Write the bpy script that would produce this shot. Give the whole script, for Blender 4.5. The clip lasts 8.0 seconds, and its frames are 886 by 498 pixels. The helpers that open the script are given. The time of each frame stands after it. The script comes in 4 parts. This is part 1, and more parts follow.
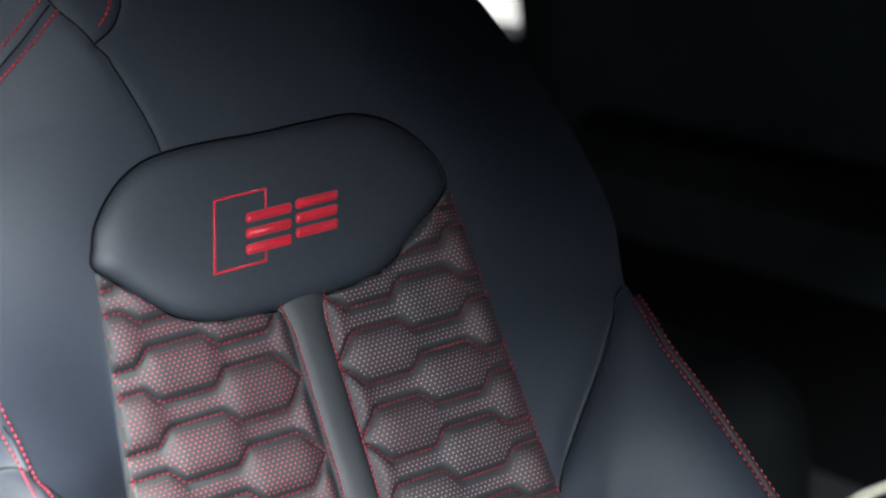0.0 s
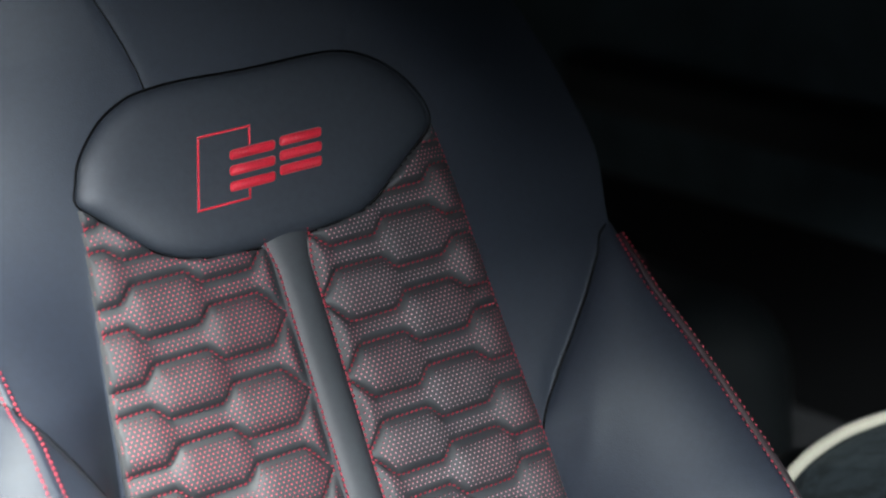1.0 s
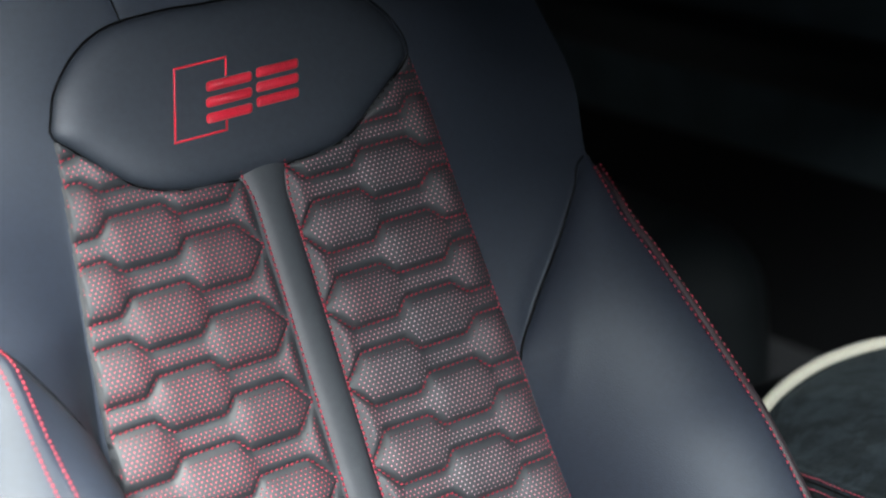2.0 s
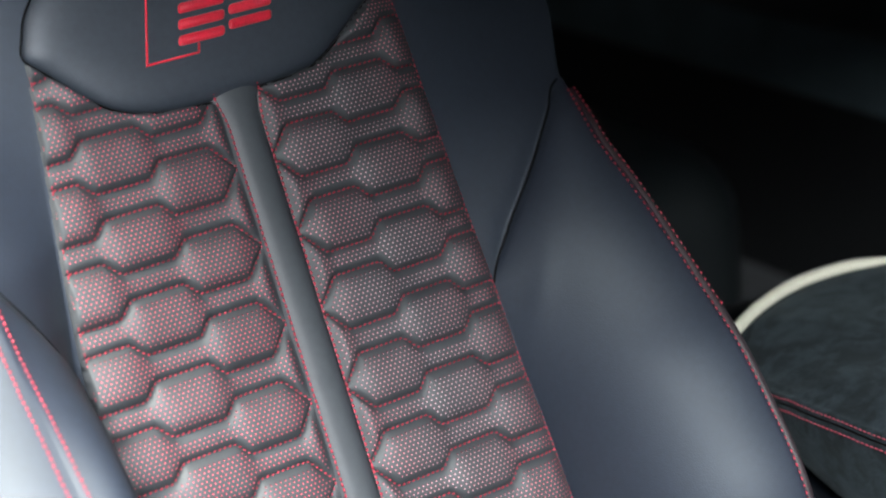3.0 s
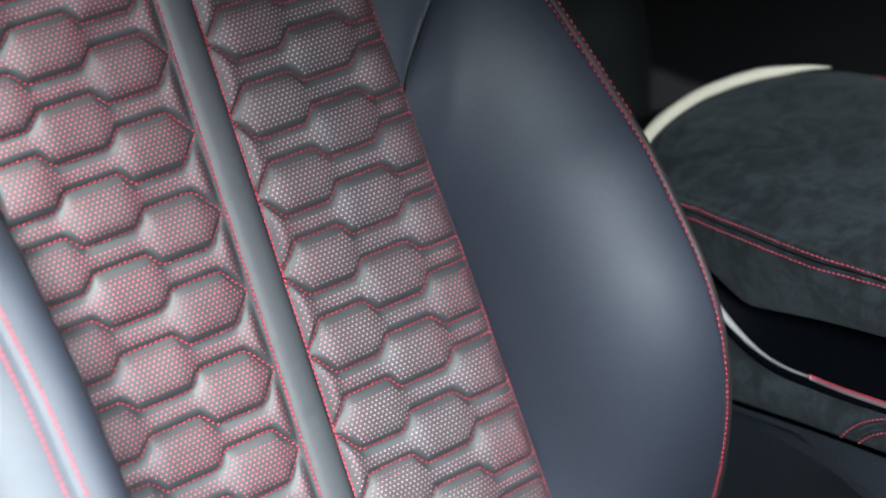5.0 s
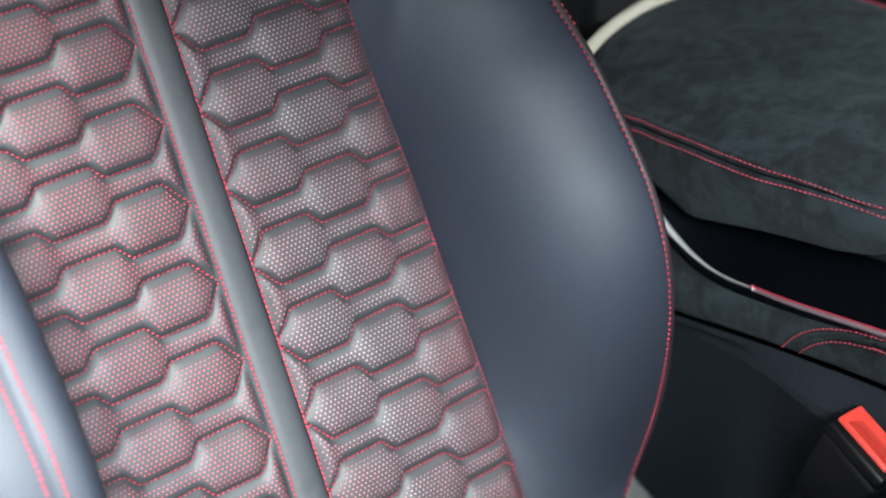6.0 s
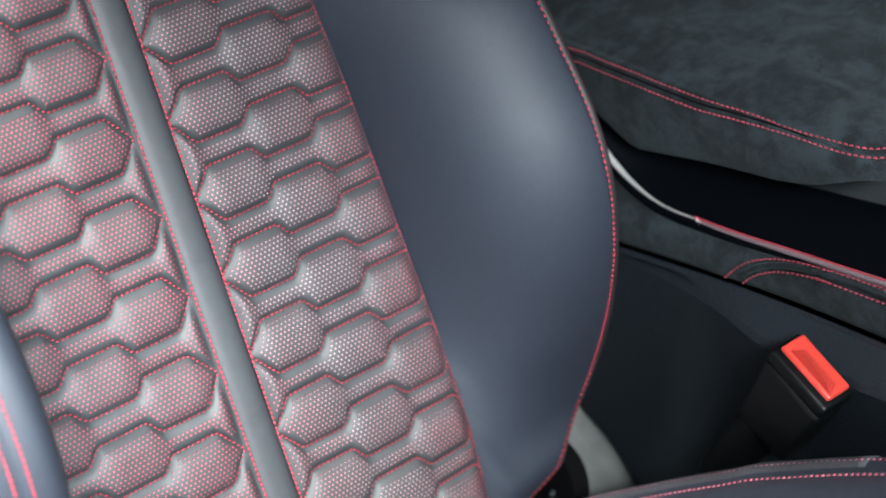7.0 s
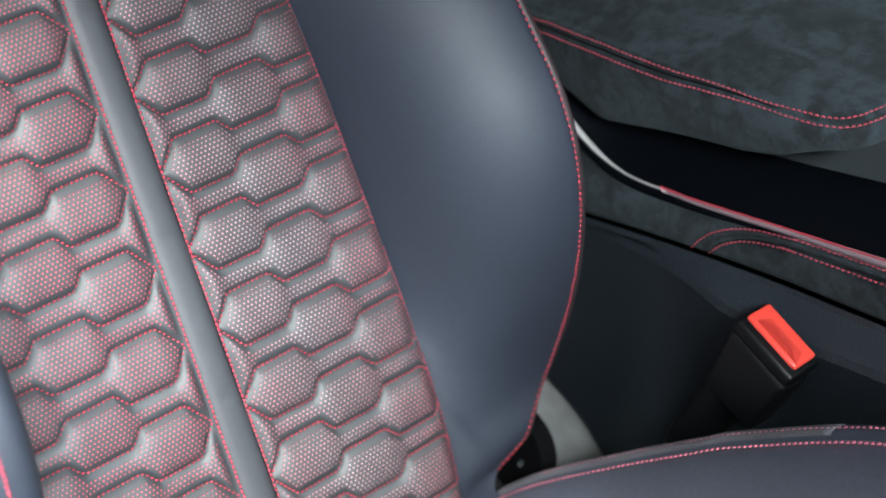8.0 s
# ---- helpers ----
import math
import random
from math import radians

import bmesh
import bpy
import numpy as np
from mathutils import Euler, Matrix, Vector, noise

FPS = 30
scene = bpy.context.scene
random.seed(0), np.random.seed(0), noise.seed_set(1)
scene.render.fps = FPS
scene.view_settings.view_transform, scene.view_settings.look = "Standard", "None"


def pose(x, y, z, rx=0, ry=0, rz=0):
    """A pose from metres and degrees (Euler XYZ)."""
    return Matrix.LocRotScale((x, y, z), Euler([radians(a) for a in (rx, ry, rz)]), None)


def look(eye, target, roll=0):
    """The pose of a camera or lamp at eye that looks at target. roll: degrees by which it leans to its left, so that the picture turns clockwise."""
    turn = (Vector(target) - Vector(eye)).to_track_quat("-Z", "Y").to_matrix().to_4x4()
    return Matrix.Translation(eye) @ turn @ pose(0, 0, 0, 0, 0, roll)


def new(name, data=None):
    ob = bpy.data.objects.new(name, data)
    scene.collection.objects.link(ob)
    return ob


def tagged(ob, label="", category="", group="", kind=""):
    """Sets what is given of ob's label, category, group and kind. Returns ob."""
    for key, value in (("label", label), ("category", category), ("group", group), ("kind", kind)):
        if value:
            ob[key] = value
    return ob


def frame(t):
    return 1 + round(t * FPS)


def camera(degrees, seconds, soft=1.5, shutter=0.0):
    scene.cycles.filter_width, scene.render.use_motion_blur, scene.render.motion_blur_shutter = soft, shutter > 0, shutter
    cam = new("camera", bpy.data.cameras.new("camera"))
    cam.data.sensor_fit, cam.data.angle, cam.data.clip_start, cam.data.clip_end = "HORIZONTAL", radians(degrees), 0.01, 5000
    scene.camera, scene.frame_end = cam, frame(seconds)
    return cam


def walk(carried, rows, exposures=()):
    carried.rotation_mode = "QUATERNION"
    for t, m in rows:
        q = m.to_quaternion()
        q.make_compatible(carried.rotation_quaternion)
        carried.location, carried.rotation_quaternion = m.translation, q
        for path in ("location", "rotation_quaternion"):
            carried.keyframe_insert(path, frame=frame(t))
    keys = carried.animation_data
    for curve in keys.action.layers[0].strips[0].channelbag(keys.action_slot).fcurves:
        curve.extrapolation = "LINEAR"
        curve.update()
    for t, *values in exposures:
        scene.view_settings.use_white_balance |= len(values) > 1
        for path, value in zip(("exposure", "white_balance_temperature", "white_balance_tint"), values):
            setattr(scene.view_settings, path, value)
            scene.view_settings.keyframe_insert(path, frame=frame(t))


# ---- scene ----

from mathutils import geometry

# ---------------------------------------------------------------- camera
cam = camera(26.0, 8.0, soft=1.9)
EYE = (-0.4711, -0.9320, 1.0384)
cam.data.dof.use_dof, cam.data.dof.focus_distance, cam.data.dof.aperture_fstop = True, 1.125, 5.2
TURNS = [  # seconds, yaw, pitch, roll
    (0.0, -29.885, -15.319, -6.448), (0.5, -29.903, -16.182, -6.417), (1.0, -30.158, -17.235, -6.378),
    (1.5, -30.389, -18.273, -6.325), (3.0, -31.203, -21.702, -6.131), (3.5, -31.572, -23.075, -5.988),
    (4.0, -32.069, -24.561, -5.853), (4.5, -32.749, -26.088, -5.661), (6.0, -35.146, -30.382, -4.749),
    (6.5, -36.013, -31.493, -4.536), (7.0, -36.888, -32.495, -4.318), (7.5, -37.541, -33.091, -4.174),
    (8.0, -37.991, -33.417, -4.043),
]
STOPS = [(0.0, 0.0), (8.0, 0.0)]
walk(cam, [(t, pose(*EYE) @ pose(0, 0, 0, 0, 0, yaw) @ pose(0, 0, 0, 90 + pitch, 0, 0) @ pose(0, 0, 0, 0, 0, roll)) for t, yaw, pitch, roll in TURNS], STOPS)

# ---------------------------------------------------------------- light
world = bpy.data.worlds.new("overcast_sky")
scene.world = world
world.use_nodes = True
wn = world.node_tree.nodes
sky = wn.new("ShaderNodeTexSky")
sky.sky_type, sky.sun_disc = "NISHITA", False
sky.sun_elevation, sky.sun_rotation = radians(40), radians(250)
sky.air_density, sky.dust_density = 1.0, 3.0
wn["Background"].inputs["Strength"].default_value = 0.03
world.node_tree.links.new(sky.outputs[0], wn["Background"].inputs["Color"])


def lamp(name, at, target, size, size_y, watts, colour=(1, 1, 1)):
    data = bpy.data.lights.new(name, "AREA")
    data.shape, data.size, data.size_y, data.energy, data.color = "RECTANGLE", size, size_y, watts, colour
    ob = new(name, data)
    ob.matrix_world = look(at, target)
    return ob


sun_data = bpy.data.lights.new("sun", "SUN")
sun_data.energy, sun_data.angle, sun_data.color = 0.2, radians(14), (1.0, 0.98, 0.95)
sun = new("sun", sun_data)
sun.matrix_world = look((-2.6, -4.2, 4.4), (0, 0, 0))
# lamp added for daylight from the front, place and power fitted to the seat
lamp("front_daylight_lamp", (-0.79, -2.41, 2.17), (0.0, -0.08, 0.50), 1.37, 0.84, 770.0, (0.91, 0.955, 1.0))
lamp("open_door_skylight", (-1.62, -0.94, 3.60), (0.00, -0.15, 0.45), 2.0, 0.62, 1090.0, (1.0, 0.975, 0.90))
# weak bluish fill lamp added low at the door side for the bolster flanks
lamp("low_side_fill", (-1.25, -0.45, 0.50), (0.15, -0.15, 0.40), 1.2, 0.6, 2.0, (0.62, 0.78, 1.0))


# ---------------------------------------------------------------- materials
def mat(name, base, rough, metal=0.0, vary=0.25, scale=60.0, bump=0.0, bump_scale=900.0, sheen=0.0, coat=0.0, spec=0.5, spread=0.22):
    m = bpy.data.materials.new(name)
    m.use_nodes = True
    n, l = m.node_tree.nodes, m.node_tree.links
    b = n["Principled BSDF"]
    b.inputs["Roughness"].default_value, b.inputs["Metallic"].default_value = rough, metal
    b.inputs["Sheen Weight"].default_value, b.inputs["Coat Weight"].default_value = sheen, coat
    b.inputs["Specular IOR Level"].default_value = spec
    where = n.new("ShaderNodeTexCoord")
    broad, fine = n.new("ShaderNodeTexNoise"), n.new("ShaderNodeTexNoise")
    broad.inputs["Scale"].default_value, fine.inputs["Scale"].default_value = scale * 0.15, scale * 6
    broad.inputs["Detail"].default_value = 4
    both = n.new("ShaderNodeMath")
    both.operation = "ADD"
    ramp = n.new("ShaderNodeValToRGB")
    ramp.color_ramp.elements[0].position, ramp.color_ramp.elements[1].position = 0.7, 1.3
    ramp.color_ramp.elements[0].color = (*[c * (1 - vary) for c in base], 1)
    ramp.color_ramp.elements[1].color = (*[min(1, c * (1 + vary)) for c in base], 1)
    half = n.new("ShaderNodeMath")
    half.operation, half.inputs[1].default_value = "MULTIPLY", 1.0
    for tex in (broad, fine):
        l.new(where.outputs["Object"], tex.inputs["Vector"])
    l.new(broad.outputs["Fac"], both.inputs[0])
    l.new(fine.outputs["Fac"], both.inputs[1])
    l.new(both.outputs[0], half.inputs[0])
    l.new(half.outputs[0], ramp.inputs["Fac"])
    ramp.color_ramp.elements[0].position, ramp.color_ramp.elements[1].position = 0.65 - spread, 0.65 + spread
    half.inputs[1].default_value = 0.65
    l.new(ramp.outputs["Color"], b.inputs["Base Color"])
    if bump:
        grain = n.new("ShaderNodeTexVoronoi")
        grain.inputs["Scale"].default_value = bump_scale
        bn = n.new("ShaderNodeBump")
        bn.inputs["Strength"].default_value, bn.inputs["Distance"].default_value = bump, 0.0004
        l.new(where.outputs["Object"], grain.inputs["Vector"])
        l.new(grain.outputs["Distance"], bn.inputs["Height"])
        l.new(bn.outputs["Normal"], b.inputs["Normal"])
    return m


def suede(name, base):
    """Brushed nap: cloudy patches where the pile lies another way, fine fibres, a soft bloom at grazing angles."""
    m = bpy.data.materials.new(name)
    m.use_nodes = True
    n, l = m.node_tree.nodes, m.node_tree.links
    b = n["Principled BSDF"]
    b.inputs["Roughness"].default_value, b.inputs["Specular IOR Level"].default_value = 0.9, 0.2
    b.inputs["Sheen Weight"].default_value, b.inputs["Sheen Roughness"].default_value = 0.045, 0.5
    b.inputs["Sheen Tint"].default_value = (0.72, 0.95, 1.0, 1)
    where = n.new("ShaderNodeTexCoord")
    layers = []
    for scale, detail, distort in ((26.0, 6.0, 1.2), (120.0, 4.0, 0.6), (1500.0, 2.0, 0.0)):
        tex = n.new("ShaderNodeTexNoise")
        tex.inputs["Scale"].default_value, tex.inputs["Detail"].default_value, tex.inputs["Distortion"].default_value = scale, detail, distort
        l.new(where.outputs["Object"], tex.inputs["Vector"])
        layers.append(tex)
    total = None
    for tex, weight in zip(layers, (0.9, 0.5, 0.6)):
        add = n.new("ShaderNodeMath")
        add.operation, add.inputs[1].default_value, add.inputs[2].default_value = "MULTIPLY_ADD", weight, 0.0
        l.new(tex.outputs["Fac"], add.inputs[0])
        if total is not None:
            l.new(total.outputs[0], add.inputs[2])
        total = add
    ramp = n.new("ShaderNodeValToRGB")
    ramp.color_ramp.elements[0].position, ramp.color_ramp.elements[1].position = 0.76, 0.96
    ramp.color_ramp.elements[0].color = (*[c * 0.45 for c in base], 1)
    ramp.color_ramp.elements[1].color = (*[c * 2.2 for c in base], 1)
    half = n.new("ShaderNodeMath")
    half.operation, half.inputs[1].default_value = "MULTIPLY", 0.86
    l.new(total.outputs[0], half.inputs[0])
    l.new(half.outputs[0], ramp.inputs["Fac"])
    l.new(ramp.outputs["Color"], b.inputs["Base Color"])
    bn = n.new("ShaderNodeBump")
    bn.inputs["Strength"].default_value, bn.inputs["Distance"].default_value = 0.5, 0.0005
    l.new(layers[2].outputs["Fac"], bn.inputs["Height"])
    l.new(bn.outputs["Normal"], b.inputs["Normal"])
    return m


LEATHER = mat("black_nappa_leather", (0.0085, 0.0125, 0.0230), 0.66, bump=0.16, bump_scale=1100, vary=0.18, scale=40, spec=0.66)
QUILT = mat("quilted_leather", (0.0155, 0.0176, 0.0208), 0.65, bump=0.2, bump_scale=1100, vary=0.18, scale=40, spec=0.80)
STRIP_LEATHER = mat("plain_strip_leather", (0.023, 0.0275, 0.032), 0.60, bump=0.15, bump_scale=1300, vary=0.15, scale=40, spec=0.62)
# base colour raised over the bolster leather in place of light on the panel
SMOOTH_LEATHER = mat("smooth_dark_leather", (0.0195, 0.0245, 0.0325), 0.54, bump=0.15, bump_scale=1300, vary=0.15, scale=40)
# seat leather lightened in colour to make up for light lost on the cushion
CUSHION_LEATHER = mat("lightened_cushion_leather", (0.036, 0.042, 0.058), 0.48, bump=0.2, bump_scale=1100, vary=0.22, scale=40)
SUEDE = suede("black_suede", (0.0066, 0.0096, 0.0114))
# one thread: shade painted in for console seams, light for the cushion
SHADE_THREAD = mat("shaded_red_thread", (0.21, 0.018, 0.034), 0.6, vary=0.35, scale=400)
LIT_THREAD = mat("lit_red_thread", (0.52, 0.13, 0.18), 0.5, vary=0.35, scale=400)
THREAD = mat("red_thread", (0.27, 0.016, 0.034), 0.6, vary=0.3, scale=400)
SATIN = mat("red_embroidery", (0.48, 0.009, 0.026), 0.26, vary=0.35, scale=300, bump=0.6, bump_scale=1800, sheen=0.2)
PERF = mat("pink_perforation", (0.46, 0.20, 0.21), 0.6, vary=0.25, scale=500)
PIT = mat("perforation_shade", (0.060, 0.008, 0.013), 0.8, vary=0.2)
PLASTIC = mat("grained_black_plastic", (0.0088, 0.0128, 0.0170), 0.50, bump=1.0, bump_scale=620, vary=0.2, spec=0.36)
SMOOTH = mat("smooth_black_plastic", (0.0015, 0.0021, 0.0025), 0.40, vary=0.2, spec=0.22)
GLOSS = mat("dark_console_trim", (0.0007, 0.0012, 0.0020), 0.5, vary=0.2, spec=0.06)
METAL = mat("satin_aluminium", (0.88, 0.89, 0.87), 0.32, metal=0.82, vary=0.08)
BINDING = mat("grey_binding", (0.034, 0.035, 0.042), 0.75, vary=0.4, scale=160, bump=0.7, bump_scale=900)
WELT = mat("brownish_welt_leather", (0.016, 0.010, 0.012), 0.6, vary=0.25, scale=60, bump=0.3, bump_scale=1100)
TRAY = mat("grey_tray_rubber", (0.020, 0.026, 0.029), 0.6, vary=0.25, bump=0.4, bump_scale=600)
DULL = mat("dull_dark_metal", (0.34, 0.27, 0.29), 0.45, metal=0.7, vary=0.15)
TRIM = mat("pale_trim", (0.50, 0.49, 0.39), 0.45, vary=0.08)
ANODISED = mat("red_anodised_metal", (0.42, 0.04, 0.065), 0.35, metal=0.3, vary=0.15)
BUTTON = mat("red_buckle_plastic", (0.50, 0.045, 0.032), 0.27, vary=0.1, spec=0.6)
HIDDEN = mat("matt_black_mechanism", (0.0012, 0.0013, 0.0016), 0.7, vary=0.3, spec=0.12)
CARPET = mat("grey_carpet", (0.33, 0.35, 0.34), 0.95, vary=0.5, scale=120, bump=1.0, bump_scale=420)
MAT = mat("dark_floor_carpet", (0.045, 0.048, 0.050), 0.95, vary=0.5, scale=120, bump=1.0, bump_scale=420)
BENCH = mat("dark_bench_leather", (0.0055, 0.0078, 0.0085), 0.5, vary=0.3, scale=30, bump=0.2, bump_scale=900)
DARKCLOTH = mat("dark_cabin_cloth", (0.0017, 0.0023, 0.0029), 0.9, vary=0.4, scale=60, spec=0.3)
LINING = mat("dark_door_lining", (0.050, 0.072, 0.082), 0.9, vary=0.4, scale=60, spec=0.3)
HEADLINER = mat("black_headliner", (0.012, 0.012, 0.013), 0.95, vary=0.3, scale=80)
PAINT = mat("body_paint", (0.10, 0.105, 0.11), 0.35, vary=0.1, coat=0.4)
ASPHALT = mat("asphalt", (0.05, 0.05, 0.05), 0.9, vary=0.4, scale=6, bump=0.6, bump_scale=90)


# ---------------------------------------------------------------- builders
def mesh_from(name, verts, faces, material, normals=None, smooth=True):
    me = bpy.data.meshes.new(name)
    me.from_pydata([tuple(v) for v in verts], [], faces)
    me.materials.append(material)
    me.polygons.foreach_set("use_smooth", [smooth] * len(me.polygons))
    if normals is not None:
        me.normals_split_custom_set_from_vertices([tuple(n) for n in normals])
    me.update()
    return me


def part_mesh(name, me, parent, label="", kind=""):
    ob = new(name, me)
    ob.parent = parent
    return tagged(ob, label, kind=kind)


def thing(name, at, label, category, group=""):
    ob = new(name)
    ob.location = at
    ob.empty_display_size = 0.05
    return tagged(ob, label, category, group)


def local(ob, pts):
    """World points in the space of an unturned thing."""
    return np.asarray(pts, float) - np.array(ob.location)


def grid_faces(rows, cols, closed=False):
    out = []
    for i in range(rows - 1):
        for j in range(cols if closed else cols - 1):
            k = (j + 1) % cols
            out.append((i * cols + j, i * cols + k, (i + 1) * cols + k, (i + 1) * cols + j))
    return out


def spline(knots, xs):
    """Smooth values through (x, value) knots, in rising x."""
    kx, ky = np.array([k[0] for k in knots]), np.array([k[1] for k in knots])
    slope = np.gradient(ky, kx)
    xs = np.clip(np.asarray(xs, float), kx[0], kx[-1])
    i = np.clip(np.searchsorted(kx, xs) - 1, 0, len(kx) - 2)
    h = kx[i + 1] - kx[i]
    s = (xs - kx[i]) / h
    return (ky[i] * (1 + 2 * s) * (1 - s) ** 2 + slope[i] * h * s * (1 - s) ** 2
            + ky[i + 1] * s * s * (3 - 2 * s) + slope[i + 1] * h * s * s * (s - 1))


def catmull(points, n, closed=False):
    """n points along a smooth curve through the given ones, evenly spaced."""
    p = np.array(points, float)
    if closed:
        p = np.vstack([p[-1], p, p[0], p[1]])
    else:
        p = np.vstack([2 * p[0] - p[1], p, 2 * p[-1] - p[-2]])
    out = []
    for i in range(1, len(p) - 2):
        for s in np.linspace(0, 1, 24, endpoint=False):
            a, b, c, d = p[i - 1], p[i], p[i + 1], p[i + 2]
            out.append(0.5 * (2 * b + (c - a) * s + (2 * a - 5 * b + 4 * c - d) * s * s + (3 * b - a - 3 * c + d) * s ** 3))
    out.append(p[-2])
    return even(np.array(out), n)


def even(p, n):
    run = np.concatenate([[0], np.cumsum(np.linalg.norm(np.diff(p, axis=0), axis=1))])
    at = np.linspace(0, run[-1], n)
    return np.stack([np.interp(at, run, p[:, k]) for k in range(p.shape[1])], axis=1)


def unit(v):
    return v / np.maximum(np.linalg.norm(v, axis=-1, keepdims=True), 1e-9)


def tube(path, radius, sides=8, flat=1.0, normal=None):
    """A rounded bar along a path; flat squeezes it along the normal."""
    p = np.asarray(path, float)
    t = unit(np.gradient(p, axis=0))
    ref = np.tile(np.array([0, 0, 1.0]) if normal is None else np.asarray(normal, float), (1, 1))
    ref = np.broadcast_to(ref, p.shape)
    side = unit(np.cross(t, ref))
    upw = np.cross(side, t)
    r = np.broadcast_to(np.asarray(radius, float), (len(p),))
    ring = []
    for k in range(sides):
        a = 2 * math.pi * k / sides
        ring.append(p + side * (r * math.cos(a))[:, None] + upw * (r * flat * math.sin(a))[:, None])
    verts = np.stack(ring, axis=1).reshape(-1, 3)
    faces = grid_faces(len(p), sides, True)
    faces.append(tuple(range(sides)))
    faces.append(tuple((len(p) - 1) * sides + k for k in reversed(range(sides))))
    return verts, faces


def joined(pieces):
    verts, faces, base = [], [], 0
    for v, f in pieces:
        verts.append(np.asarray(v))
        faces += [tuple(i + base for i in q) for q in f]
        base += len(v)
    return np.vstack(verts), faces


def beads(path, normals, pitch=0.0033, fill=0.80, radius=0.00052, lift=0.0003, slant=0.0):
    """Sewn stitches: short rounded pieces of thread along a path on a surface."""
    p = np.asarray(path, float)
    run = np.concatenate([[0], np.cumsum(np.linalg.norm(np.diff(p, axis=0), axis=1))])
    count = max(1, int(run[-1] / pitch))
    step = run[-1] / count
    out = []
    sample = lambda arr, s: np.array([np.interp(s, run, arr[:, k]) for k in range(3)])
    for i in range(count):
        a, b = sample(p, (i + 0.5 - fill / 2) * step), sample(p, (i + 0.5 + fill / 2) * step)
        n = sample(np.asarray(normals), (i + 0.5) * step)
        n = n / np.linalg.norm(n)
        t = b - a
        size = np.linalg.norm(t)
        if size < 1e-6:
            continue
        t = t / size
        s = np.cross(n, t)
        jig = s * (random.uniform(-1, 1) * 0.00012 + 0)
        tilt = s * slant * size
        verts = []
        for q, w in ((0.0, 0.45), (0.3, 1.0), (0.7, 1.0), (1.0, 0.45)):
            c = a + (b - a) * q + tilt * (q - 0.5) + jig + n * (lift + (0.00025 if 0.2 < q < 0.8 else -0.0003))
            for k in range(5):
                ang = 2 * math.pi * k / 5
                verts.append(c + (s * math.cos(ang) + n * math.sin(ang)) * radius * w)
        faces = grid_faces(4, 5, True) + [(4, 3, 2, 1, 0), (15, 16, 17, 18, 19)]
        out.append((np.array(verts), faces))
    return out


def box_bm(size, bevel=0.004, segments=2):
    bm = bmesh.new()
    bmesh.ops.create_cube(bm, size=1)
    bmesh.ops.scale(bm, vec=size, verts=bm.verts)
    if bevel:
        bmesh.ops.bevel(bm, geom=bm.edges[:], offset=bevel, segments=segments, affect="EDGES", profile=0.5)
    return bm


def part(name, bm, material, parent, label="", m=None):
    if m is not None:
        bm.transform(m)
    me = bpy.data.meshes.new(name)
    bm.to_mesh(me)
    bm.free()
    me.materials.append(material)
    me.polygons.foreach_set("use_smooth", [True] * len(me.polygons))
    me.set_sharp_from_angle(angle=radians(40))
    return part_mesh(name, me, parent, label)


def structure(name, lo, hi, material, label, bevel=0.0):
    """A plain block of the setting between two corners."""
    lo, hi = Vector(lo), Vector(hi)
    bm = box_bm(hi - lo, bevel)
    bm.transform(Matrix.Translation((lo + hi) / 2))
    me = bpy.data.meshes.new(name)
    bm.to_mesh(me)
    bm.free()
    me.materials.append(material)
    return tagged(new(name, me), label, kind="structure")


# ---------------------------------------------------------------- the cabin round the seat
structure("ground", (-300, -300, -0.40), (300, 300, -0.36), ASPHALT, "grey asphalt ground outside the car")
structure("floor", (-0.62, -1.75, -0.02), (1.20, 1.00, 0.02), MAT, "dark carpeted car floor")
structure("ceiling", (-0.45, -1.11, 1.225), (1.18, 1.95, 1.29), HEADLINER, "black fabric headliner of the car", 0.01)
# unseen bar under the roof edge, added to shade the upper seat
structure("trim_upper_shade", (-0.45, -1.145, 1.14), (1.18, -1.085, 1.224), HEADLINER, "unseen dark bar that keeps front light off the upper seat", 0.015)
structure("wall_front", (-0.45, -1.85, 0.00), (1.15, -1.75, 0.34), SMOOTH, "black dashboard bulkhead", 0.01)
# unseen block added to shade the lower seat from the front lamp
structure("trim_lower_shade", (-0.42, -1.40, 0.30), (1.15, -0.95, 0.872), SMOOTH, "unseen dark block that keeps front light off the lower seat", 0.02)
structure("wall_rear", (-0.45, 1.95, -0.02), (1.15, 2.00, 1.29), LINING, "dark tailgate lining")
# lining split by height: shade is painted into the lower part's colour
structure("wall_far_front", (1.12, -1.75, 0.28), (1.18, 1.525, 1.225), LINING, "dark lining of the far car doors")
structure("wall_far_foot", (1.12, -1.75, 0.02), (1.178, 1.525, 0.28), DARKCLOTH, "lower far door lining, darkened for shade")
structure("trim_far_ledge", (1.075, 0.55, 0.385), (1.119, 1.35, 0.465), BENCH, "dark padded ledge of the far rear door", 0.018)
structure("wall_far_low", (1.12, 1.525, 0.02), (1.18, 1.95, 0.56), LINING, "dark lining below the far quarter window")
structure("wall_far_high", (1.12, 1.525, 0.86), (1.18, 1.95, 1.225), LINING, "dark lining above the far quarter window")
structure("sill", (-0.52, -1.75, -0.10), (-0.42, 0.28, 0.12), PAINT, "painted door sill of the car", 0.015)
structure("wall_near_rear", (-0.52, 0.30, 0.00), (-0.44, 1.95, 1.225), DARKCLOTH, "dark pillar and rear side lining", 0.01)

